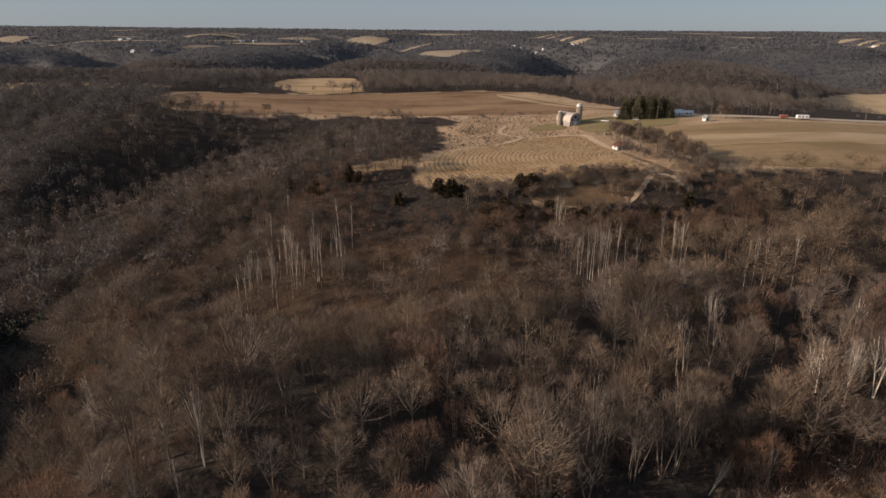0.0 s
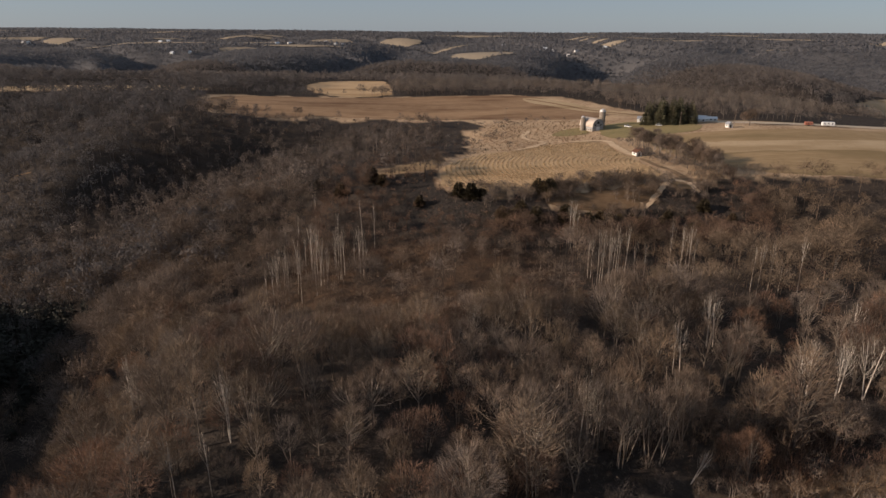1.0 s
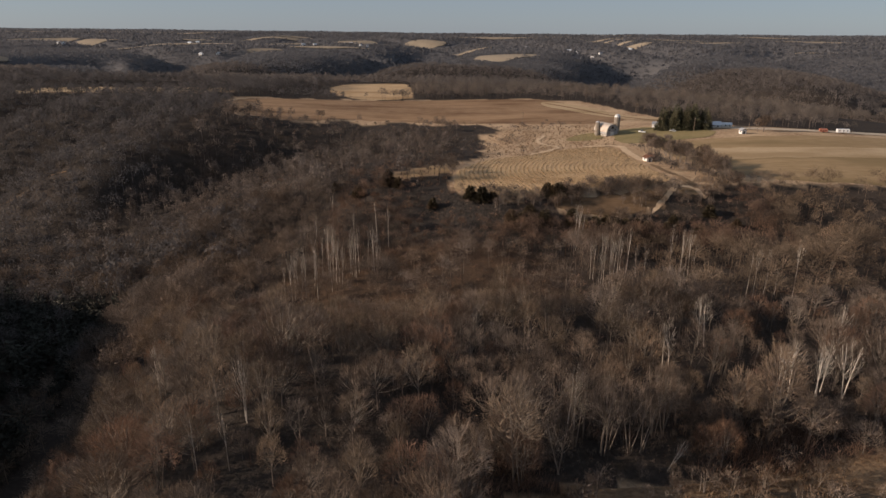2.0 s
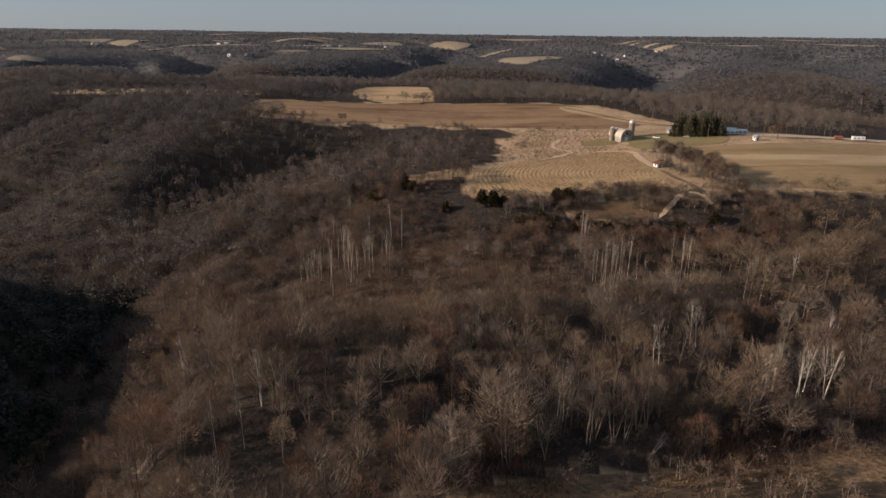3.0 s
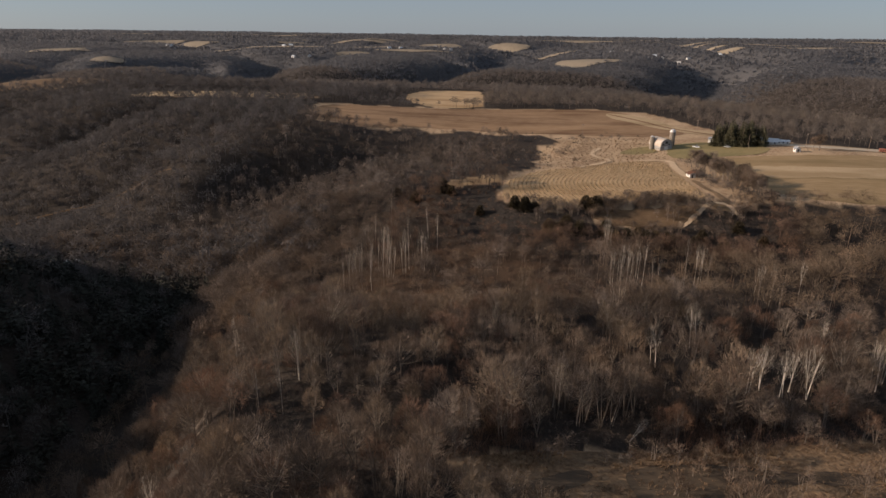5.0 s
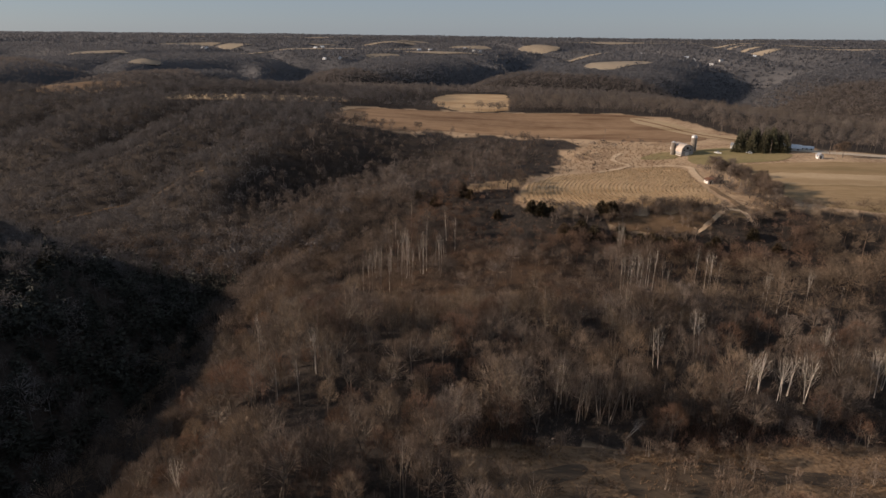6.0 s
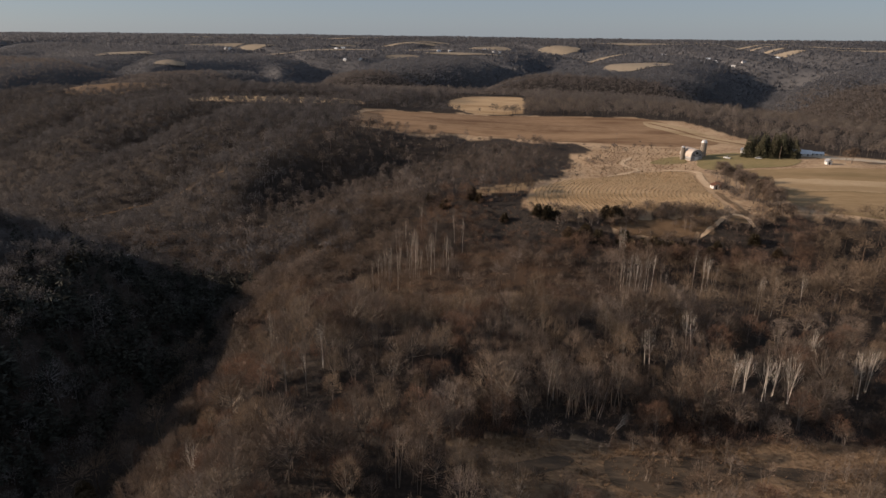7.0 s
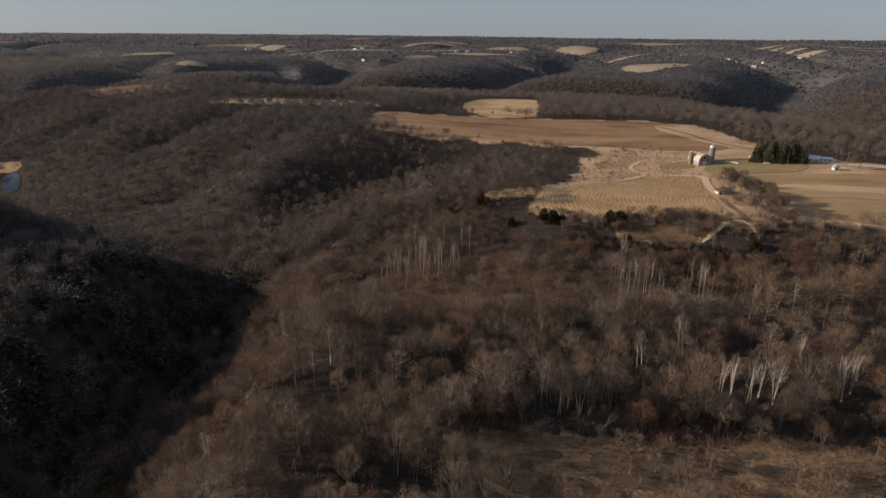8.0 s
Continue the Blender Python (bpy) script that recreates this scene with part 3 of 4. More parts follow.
def bare_tree(seed, tall, wide, bole, limbs, twigs, twig_wide, thick, sides=6, limb_sides=3, stems=1):
    """A leafless tree: returns the trunk and the crown of limbs and twigs that fan out from it, as corners and triangles."""
    rng = np.random.RandomState(seed)
    trunk, limb_set, crown = [], [], []
    deep = tall * (1 - bole)
    centre = np.array([0, 0, tall - deep * 0.52])
    forks = []
    for s in range(stems):
        lean = rng.normal(0, 0.02 if stems == 1 else 0.09, 2)
        off = rng.normal(0, 0.4, 2) if stems > 1 else np.zeros(2)
        top = tall * rng.uniform(0.78, 0.9)
        hs = np.linspace(0, 1, 6)
        wig = np.cumsum(rng.normal(0, 0.01 * tall, (6, 2)) * 0.5, 0)
        pts = np.c_[off + hs[:, None] * lean * tall + wig * hs[:, None], hs * top - 0.4]
        trunk.append(tube(pts, thick * (1 - 0.88 * hs) + 0.02, sides))
        ends = crown_ends(rng, max(2, limbs // stems), centre, wide * 0.8, deep * 0.85, -0.2)
        for e in ends:
            f = np.clip((e[2] / tall) * rng.uniform(0.45, 0.75), bole * 0.8, 0.8) * tall / top
            root = np.array([np.interp(f, hs, pts[:, k]) for k in range(3)])
            mid = root * 0.5 + e * 0.5 + np.array([e[0] - root[0], e[1] - root[1], -0.5]) * 0.1
            r0 = thick * rng.uniform(0.13, 0.34)
            limb_set.append(tube([root, mid, e], [r0, r0 * 0.66, 0.03], limb_sides))
            forks += [mid, mid * 0.5 + e * 0.5, root * 0.4 + mid * 0.6]
    forks = np.array(forks)
    ends = crown_ends(rng, twigs, centre, wide, deep, -0.22)
    # each twig springs from the fork that lies best below its end
    gap = ends[:, None] - forks[None]
    best = np.argmin(np.linalg.norm(gap, axis=-1) + np.where(gap[..., 2] < 0, 3.0, 0) + rng.uniform(0, 1.5, gap.shape[:2]), axis=1)
    way = ends - forks[best]
    k = rng.uniform(0.1, 0.75, len(ends))[:, None]
    base = forks[best] + way * k + rng.normal(0, 0.25, way.shape)
    reach = np.linalg.norm(way, axis=1, keepdims=True)
    run = unit(way + (rng.normal(0, 0.25, way.shape) + (0, 0, 0.38)) * reach)
    length = np.linalg.norm(way, axis=1) * (1 - k[:, 0])
    crown.append(slivers(rng, base, run, np.clip(length, 0.5, 2.7), twig_wide * rng.uniform(0.6, 1.4, len(ends)), ends - centre))
    return join(trunk), join(limb_set), join(crown)


def light_tree(seed, tall, wide, bole, twigs, twig_wide, thick):
    """The same for the woods farther off, in few triangles."""
    rng = np.random.RandomState(seed)
    deep = tall * (1 - bole)
    centre = np.array([0, 0, tall - deep * 0.52])
    fork = np.array([0, 0, tall * bole])
    arms = crown_ends(rng, max(5, twigs // 16), centre, wide * 0.62, deep * 0.62)
    ends = crown_ends(rng, twigs, centre, wide, deep)
    near_arm = np.argmin(np.linalg.norm(ends[:, None] - arms[None], axis=-1) + rng.uniform(0, 0.15 * wide, (len(ends), len(arms))), axis=1)
    root = arms[near_arm]
    base = root + (ends - root) * rng.uniform(-0.5, 0.55, (len(ends), 1)) + rng.normal(0, 0.04 * wide, ends.shape)
    twig = slivers(rng, base, unit(ends - base), np.linalg.norm(ends - base, axis=1), twig_wide * rng.uniform(0.6, 1.4, len(ends)), ends - centre)
    arm = slivers(rng, np.repeat(fork[None], len(arms), 0), unit(arms - fork), np.linalg.norm(arms - fork, axis=1) * 1.2, np.full(len(arms), thick * 0.7))
    twig = join([twig, arm])
    stem = slivers(rng, np.array([[0, 0, -0.5], [0.05, 0, -0.5]]), unit(np.array([[0.02, 0, 1], [0, 0.03, 1.0]])), np.full(2, tall * 0.85), np.full(2, thick * 2))
    return join([stem, twig])


def puff_tree(seed, tall, wide, bole, clumps, leaf, spikes, spike_wide, thick, slim=1.0):
    """A bare tree of the farther woods: tufts of twigs lie round the crown like shingles, with spikes between them."""
    rng = np.random.RandomState(seed)
    deep = tall * (1 - bole)
    centre = np.array([0, 0, tall - deep * 0.52])
    ends = crown_ends(rng, clumps, centre, wide, deep, -0.25)
    ends = centre + (ends - centre) * rng.uniform(0.7, 1.0, (len(ends), 1))
    out = unit((ends - centre) / (wide, wide, deep) + rng.normal(0, 0.22, ends.shape))
    rise = np.array([0, 0, 1.0]) + rng.normal(0, 0.9, ends.shape)
    rise = unit(rise - out * np.sum(rise * out, 1, keepdims=True))
    length = leaf * rng.uniform(0.8, 1.8, len(ends))
    side = unit(np.cross(rise, out)) * (leaf * slim * rng.uniform(0.25, 0.5, len(ends)))[:, None]
    base = ends - rise * (length * 0.45)[:, None]
    tuft = np.stack([base - side, base + side, base + rise * length[:, None]], 1).reshape(-1, 3), np.arange(3 * len(ends)).reshape(-1, 3)
    tips = crown_ends(rng, spikes, centre, wide * 1.06, deep * 1.06, -0.1)
    root = centre + (tips - centre) * rng.uniform(0.1, 0.6, (len(tips), 1))
    spike = slivers(rng, root, unit(tips - root), np.linalg.norm(tips - root, axis=1), spike_wide * rng.uniform(0.6, 1.4, len(tips)), tips - centre)
    stem = slivers(rng, np.array([[0, 0, -0.5], [0.05, 0, -0.5]]), unit(np.array([[0.02, 0, 1], [0, 0.03, 1.0]])), np.full(2, tall * 0.85), np.full(2, thick * 2))
    return join([stem, tuft, spike])


def evergreen(seed, tall, wide, count, leaf, droop, bole=0.06, narrow=1.0):
    """A conifer: a trunk and whorls of needle sprays under a ragged cone."""
    rng = np.random.RandomState(seed)
    trunk = tube([(0, 0, -0.4), (0, 0, tall * 0.5), (0, 0, tall * 0.97)], [tall * 0.016, tall * 0.01, 0.02], 6)
    f = bole + (1 - bole) * (1 - np.sqrt(rng.uniform(0, 1, count)))
    f = np.round(f * 14 + rng.normal(0, 0.22, count)) / 14 + rng.normal(0, 0.012, count)
    f = np.clip(f, bole, 0.985)
    az = rng.uniform(0, 2 * math.pi, count)
    lobe = 1 + 0.18 * np.sin(az * 3 + f * 9) + rng.normal(0, 0.1, count)
    reach = wide / 2 * (1 - f) ** narrow * lobe + 0.15
    start = rng.uniform(0.25, 0.75, count)
    out = np.c_[np.cos(az), np.sin(az), np.zeros(count)]
    base = out * (reach * start)[:, None] + np.c_[np.zeros(count), np.zeros(count), f * tall]
    way = unit(out + np.c_[rng.normal(0, 0.3, (count, 2)), -droop + rng.normal(0, 0.25, count)])
    return trunk, None, slivers(rng, base, way, reach * (1 - start) + leaf * 0.6, leaf * rng.uniform(0.7, 1.3, count))


def scatter(pieces, spots, rng, low=0.8, high=1.2):
    """Copies of tree shapes, turned and scaled, joined into one set of corners and triangles, with a tint for each copy."""
    vs, ts, tints, n = [], [], [], 0
    kind = rng.randint(0, len(pieces), len(spots))
    for i, (v, t) in enumerate(pieces):
        p = spots[kind == i]
        if not len(p):
            continue
        a, s = rng.uniform(0, 2 * math.pi, len(p)), rng.uniform(low, high, len(p)) * size_at(p[:, 0], p[:, 1])
        sz = s * rng.uniform(0.88, 1.12, len(p))
        c, d = np.cos(a), np.sin(a)
        x = (v[None, :, 0] * c[:, None] - v[None, :, 1] * d[:, None]) * s[:, None] + p[:, None, 0]
        y = (v[None, :, 0] * d[:, None] + v[None, :, 1] * c[:, None]) * s[:, None] + p[:, None, 1]
        z = v[None, :, 2] * sz[:, None] + p[:, None, 2]
        vs.append(np.stack([x, y, z], -1).reshape(-1, 3))
        ts.append((t[None] + (np.arange(len(p)) * len(v))[:, None, None]).reshape(-1, 3) + n)
        tints.append(np.repeat(rng.uniform(0, 1, len(p)), len(v)))
        n += len(v) * len(p)
    return np.concatenate(vs), np.concatenate(ts), np.concatenate(tints)


def strew(name, label, category, mat, pieces, spots, rng, low=0.8, high=1.2):
    """Woods, brush or grass as one mesh of many small plants."""
    v, t, tint = scatter(pieces, spots, rng, low, high)
    me = tri_mesh(name, v, t, mat)
    me.attributes.new("tree_tint", "FLOAT", "POINT").data.foreach_set("value", tint.astype(np.float32))
    return tagged(new(name, me), label, category, kind="stuff")


def spots_in(x0, x1, y0, y1, cell, rng, jitter=0.45):
    """Evenly strewn places in a stretch of the plan that is wooded."""
    gx, gy = np.meshgrid(np.arange(x0, x1, cell), np.arange(y0, y1, cell))
    gx = gx + rng.uniform(-jitter, jitter, gx.shape) * cell + (np.arange(gx.shape[0]) % 2)[:, None] * cell / 2
    gy = gy + rng.uniform(-jitter, jitter, gy.shape) * cell
    x, y = gx.ravel(), gy.ravel()
    keep = wooded(x, y)
    for poly in CLEARED:
        keep &= ~inside(x, y, poly)
    x, y = x[keep], y[keep]
    return np.c_[x, y, height(x, y) - 0.2]


stand_rng = random.Random(17)
pale = [(84, 124), (88, 127), (93, 124), (96, 128), (100, 125), (58, 134), (6, 148), (116, 138), (121, 136), (125, 140), (-62, 52), (30, 104), (-44, 96), (112, 152), (72, 150)]
stands = [(26 + 3.1 * k + stand_rng.uniform(-1, 1), 99 + stand_rng.uniform(-4, 5)) for k in range(9)] + [(2, 56), (5, 52), (-1, 53), (68, 128), (64, 132), (72, 130)]


def size_at(x, y):
    """Smaller trees in the brush and towards the field edges."""
    s = 1 - 0.36 * ease(222, 246, y) * ease(300, 290, y) * ease(-110, -60, x) * ease(140, 118, x)
    s = s * (0.98 + 0.3 * swell(x, y, 46, 61) * ease(290, 270, y)) * (1 - 0.25 * thin_at(x, y))
    for gx, gy in pale + stands:
        s = s * np.where((np.abs(x - gx) < 4.5) & (y - gy > -15) & (y - gy < 2), 0.52, 1.0)
    s = s - 0.2 * ease(-215, -170, x) * ease(300, 330, y) * ease(545, 530, y) * ease(20, 0, x)
    s = s * (1 - 0.22 * ease(-175, -150, x) * ease(440, 490, y) * ease(545, 530, y) * ease(20, 0, x))
    s = s * (1 - 0.62 * ease(248, 262, y) * ease(298, 292, y) * ease(-45, -22, x) * ease(126, 116, x))
    s = s * (1 - 0.5 * ease(-250, -225, x) * ease(-120, -135, x) * ease(655, 665, y) * ease(770, 740, y))
    s = s * (1 - (0.26 + 0.22 * swell(x, y, 30, 66)) * ease(262, 280, y) * ease(306, 298, y) * ease(112, 124, x))
    s = s * (1 - 0.55 * ease(245, 275, x) * ease(430, 445, y) * ease(540, 500, y))
    return np.clip(s, 0.2, 1.3)


def fan(p):
    """The stretch of country that the flight looks over."""
    x, y = p[:, 0], p[:, 1]
    return (y > 8) & (x > 40 - 1.45 * (y + 75)) & (x < np.maximum(0.76 * y + 12, 92 + 0.32 * y))


rng = np.random.RandomState(4)
NEAR_TREES = [
    ("oak_tree", "broad bare oak with a rounded grey-brown crown", [bare_tree(10 + i, 15.0, 12.5 + 0.8 * i, 0.16, 38, 1450, 0.08, 0.2) for i in range(5)], M_TRUNK, M_TWIG),
    ("maple_tree", "tall bare maple with an upright brown crown", [bare_tree(30 + i, 16.5, 8.8 + i % 2, 0.2, 28, 1050, 0.08, 0.16) for i in range(5)], M_TRUNK, M_TAN),
    ("elm_tree", "many-stemmed bare tree with a reddish twiggy crown", [bare_tree(50 + i, 13.5, 10.2, 0.14, 30, 1100, 0.08, 0.125, stems=3) for i in range(5)], M_TRUNK, M_RED),
    ("ash_tree", "bare grey ash with an open crown of fine limbs", [bare_tree(60 + i, 15.5, 9.6, 0.18, 34, 950, 0.08, 0.16, stems=2) for i in range(5)], M_TRUNK, M_TWIG),
]


def tree_thing(name, label, shape, m_trunk, m_crown, m_limb=None, crown_name="crown"):
    thing = tagged(new(name), label, "tree")
    part("trunk", tri_mesh("trunk", *shape[0], m_trunk, True), m_trunk, thing)
    if shape[1]:
        part("branchwork", tri_mesh("branchwork", *shape[1], m_limb or m_trunk, True), m_trunk, thing)
    part(crown_name, tri_mesh(crown_name, *shape[2], m_crown), m_crown, thing)
    return thing


def plant(first, p, s, a, tilt=0.0):
    m = Matrix.Translation(p) @ Matrix.Rotation(a, 4, "Z") @ Matrix.Rotation(tilt, 4, "X") @ Matrix.Diagonal((s, s, s, 1))
    return copy_thing(first, m)


def grow(kinds, spots, group, low=0.8, high=1.15, seed=1, tilt=0.03, sized=False):
    """Trees one by one: the first of each shape is built, the rest share its meshes."""
    r = random.Random(seed)
    for i, p in enumerate(spots):
        first = kinds[i % len(kinds)]
        s, a = r.uniform(low, high) * (float(size_at(p[0], p[1])) if sized else 1.0), r.uniform(0, 6.28)
        if first.get("used"):
            plant(first, tuple(p), s, a, r.gauss(0, tilt))
        else:
            first["used"] = 1
            first["group"] = group
            first.matrix_basis = Matrix.Translation(tuple(p)) @ Matrix.Rotation(a, 4, "Z")
    for k in kinds:
        if "used" in k:
            del k["used"]


# aspens and cottonwoods with pale bark, in their clumps
ASPENS = [bare_tree(70 + i, 21.0, 3.4, 0.42, 8, 80, 0.045, 0.1) for i in range(4)]
aspen_kinds = [tree_thing("aspen_tree", "slender pale-barked aspen with a thin bare crown", s, M_ASPEN, M_ASPTWIG) for s in ASPENS]
r = random.Random(9)
clump = []
for cx, cy, rx, ry, n in ((-50, 220, 20, 30, 34), (-66, 228, 9, 22, 12), (51, 200, 10, 9, 14), (44, 232, 4, 6, 4), (66, 197, 1, 1, 1), (82, 205, 7, 6, 7), (-80, 120, 6, 6, 3), (-49, 81.6, 0.5, 0.5, 1), (-42.6, 82.8, 0.5, 0.5, 1), (-72, 96, 4, 4, 1), (112, 190, 10, 10, 6)):
    clump += [(cx + r.gauss(0, 0.5) * rx, cy + r.gauss(0, 0.5) * ry) for _ in range(n)]
grow(aspen_kinds, [(x, y, float(height(x, y)) - 0.2) for x, y in clump], "aspen clumps", 0.62, 1.1, 3)

COTTON = [bare_tree(90 + i, 16.5, 6.6, 0.2, 34, 330, 0.06, 0.13, stems=2) for i in range(3)]
cotton_kinds = [tree_thing("cottonwood_tree", "white-limbed bare cottonwood standing out of the woods", s, M_WHITE, M_ASPTWIG, M_WHITE) for s in COTTON]
grow(cotton_kinds, [(x, y, float(height(x, y)) - 0.2) for x, y in pale], "white cottonwoods", 0.9, 1.15, 5)

fallen = plant(cotton_kinds[1], (49, 92.5, float(height(49, 92.5)) + 0.3), 0.5, 2.2, 0.75)
fallen["label"] = "pale half-fallen dead tree at the meadow's edge"
GROVE = [bare_tree(100 + i, 20.5, 9.5, 0.1, 26, 1300, 0.055, 0.15, stems=3) for i in range(3)]
grove_kinds = [tree_thing("poplar_tree", "tall grey poplar in a dense bare grove", s, M_TRUNK, M_TWIG, M_LIMB) for s in GROVE]
grow(grove_kinds, [(x, y, float(height(x, y)) - 0.2) for x, y in stands], "poplar grove", 0.85, 1.05, 6)
HEDGE = [bare_tree(105 + i, 12.5, 8.5, 0.12, 11, 950, 0.11, 0.17, stems=2) for i in range(3)]
hedge_kinds = [tree_thing("hedgerow_tree", "small bare tree in the hedgerow beside the lane", s, M_TRUNK, M_TWIG, M_LIMB) for s in HEDGE]
hedgerow = [(102 + 23 * k / 33 + r.gauss(0, 1.8), 376 - 78 * k / 33 + r.gauss(0, 2.5)) for k in range(34)] + [(122 + r.gauss(0, 4), 304 + r.gauss(0, 4)) for k in range(7)] + [(-14, 312), (-15, 318), (-17, 326), (-150, 530), (-146, 527), (192, 430), (188, 431)]
grow(hedge_kinds, [(x, y, float(height(x, y)) - 0.2) for x, y in hedgerow], "hedgerow trees", 0.72, 1.18, 7)

# near woods: the bench in front is planted tree by tree
near = spots_in(-330, 260, 8, 300, 7.3, rng, 0.5)
near = near[swell(near[:, 0], near[:, 1], 34, 41) > -0.95]
near = near[fan(near)]
near = near[rng.uniform(size=len(near)) > 0.35 * thin_at(near[:, 0], near[:, 1])]
extra = np.concatenate([spots_in(-150, 150, 222, 300, 5.4, rng, 0.5), spots_in(-150, -20, 160, 222, 7.0, rng, 0.5)])
extra = extra[fan(extra) & (rng.uniform(size=len(extra)) > 0.3 * thin_at(extra[:, 0], extra[:, 1]))]
hill = (near[:, 0] < -128 - 0.25 * (near[:, 1] - 90)) & (near[:, 1] < 236 + 0.35 * np.maximum(0, -200 - near[:, 0]))
dark = spots_in(-470, -60, -40, 290, 5.4, rng, 0.5)
dark = dark[(dark[:, 0] > 40 - 1.5 * (dark[:, 1] + 80)) & (dark[:, 0] < -128 - 0.25 * (dark[:, 1] - 90)) & (dark[:, 1] < 236 + 0.35 * np.maximum(0, -200 - dark[:, 0]))]
# near-black conifers are added low on the hill to deepen the gully's shade
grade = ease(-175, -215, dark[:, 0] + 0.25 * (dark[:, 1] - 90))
shade_here = rng.uniform(size=len(dark)) < 0.75 - 0.65 * grade
pines, bare_hill = dark[shade_here], dark[~shade_here]
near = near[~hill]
SHADE_PINES = [join([p for p in evergreen(260 + i, 14.0, 8.0, 120, 1.0, 0.1, 0.12, 0.55) if p]) for i in range(3)]
strew("pine_woodland", "near-black conifers added to deepen the gully's shade", "woods", M_GULLY_SHADE, SHADE_PINES, pines, rng, 0.6, 1.05)
HILLTOP = [puff_tree(270 + i, 14.0, 8.0 + i, 0.18, 70, 0.9, 60, 0.15, 0.2, 0.5) for i in range(4)]
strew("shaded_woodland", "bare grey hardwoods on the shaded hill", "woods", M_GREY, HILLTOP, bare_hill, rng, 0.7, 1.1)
single = (near[:, 0] > -112) & (near[:, 1] < 172) & (near[:, 0] < 135)
chosen = near[single]
order = rng.permutation(len(chosen))
chosen = chosen[order]
take = min(len(chosen), 1180)
quarters = np.array_split(chosen[:take], 4)
for (name, label, shapes, m_trunk, m_crown), mine, sd0 in zip(NEAR_TREES, quarters, (11, 12, 13, 14)):
    kinds = [tree_thing(name, label, s, m_trunk, m_crown, M_LIMB) for s in shapes]
    grow(kinds, mine, "near woods", 0.7, 1.15, sd0, 0.03, True)
feet = np.array([(gx + rng.normal(0, 3.5), gy - 5 + rng.normal(0, 4)) for gx, gy in pale + stands for _ in range(6)])
feet = np.c_[feet, height(feet[:, 0], feet[:, 1]) - 0.2]
rest = np.concatenate([near[~single], chosen[take:], extra])
JOINED = [puff_tree(110 + i, 15.0, 8.0 + 1.2 * i, 0.2, 80, 0.75, 140, 0.10, 0.14, 0.35) for i in range(5)]
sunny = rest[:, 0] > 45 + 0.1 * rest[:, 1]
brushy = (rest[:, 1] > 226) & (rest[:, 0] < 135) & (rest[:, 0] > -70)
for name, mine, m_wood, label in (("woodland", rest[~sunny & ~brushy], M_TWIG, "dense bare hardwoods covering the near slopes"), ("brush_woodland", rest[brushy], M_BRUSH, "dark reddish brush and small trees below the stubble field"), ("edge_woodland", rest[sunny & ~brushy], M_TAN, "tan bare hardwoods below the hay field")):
    strew(name, label, "woods", m_wood, JOINED, mine, rng, 0.7, 1.15)

# woods across the valley, on the side slopes and round the farm
mid = np.concatenate([spots_in(-1000, -20, 296, 800, 7.9, rng, 0.6), spots_in(-20, 620, 430, 800, 10.0, rng), spots_in(260, 420, 240, 300, 7, rng)])
mid = mid[fan(mid)]
edge = ease(455, 505, mid[:, 1] + 0.22 * mid[:, 0]) * ease(-165, -120, mid[:, 0]) * ease(60, 30, mid[:, 0]) + ease(-40, -6, mid[:, 0]) * ease(330, 350, mid[:, 1]) * ease(60, 30, mid[:, 0])
mid = mid[(swell(mid[:, 0], mid[:, 1], 28, 91) > -1.0 + 1.2 * edge + 0.4 * ease(-170, -130, mid[:, 0]) * ease(370, 400, mid[:, 1])) | (mid[:, 1] > 545)]
scrub = (mid[:, 0] > -235) & (mid[:, 0] < 10) & (mid[:, 1] < 545)
RAVINE_TREES = [puff_tree(290 + i, 15.0, 6.5 + i, 0.15, 70, 0.95, 60, 0.19, 0.2, 0.7) for i in range(5)]
strew("scrub_woodland", "bare scrub and small trees in the ravine", "woods", M_SCRUB, RAVINE_TREES, mid[scrub], rng, 0.5, 1.25)
mid = mid[~scrub]
lee = (mid[:, 0] > -110) & (mid[:, 1] > 425)
behind, mid = mid[lee], mid[~lee]
mid = np.concatenate([mid, spots_in(-330, -110, 238, 297, 7.0, rng, 0.5)])
MIDTREES = [puff_tree(130 + i, 15.0, 8.0 + i, 0.16, 78, 0.95, 22, 0.24, 0.2, 0.9) for i in range(5)]
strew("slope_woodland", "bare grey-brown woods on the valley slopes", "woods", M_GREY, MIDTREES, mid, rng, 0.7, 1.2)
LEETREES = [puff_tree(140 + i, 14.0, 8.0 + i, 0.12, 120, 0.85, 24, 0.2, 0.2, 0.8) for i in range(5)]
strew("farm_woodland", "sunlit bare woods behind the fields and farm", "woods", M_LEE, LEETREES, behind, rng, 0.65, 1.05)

back_woods = np.concatenate([spots_in(-1900, 1500, 800, 1500, 12, rng), spots_in(-1700, -950, 250, 800, 12, rng), spots_in(560, 1300, 420, 800, 11, rng)])
back_woods = back_woods[fan(back_woods)]
FARTREES = [puff_tree(150 + i, 12.5, 10.0 + i, 0.1, 27, 1.6, 3, 0.45, 0.25) for i in range(4)]
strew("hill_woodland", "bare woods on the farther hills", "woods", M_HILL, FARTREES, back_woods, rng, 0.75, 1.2)

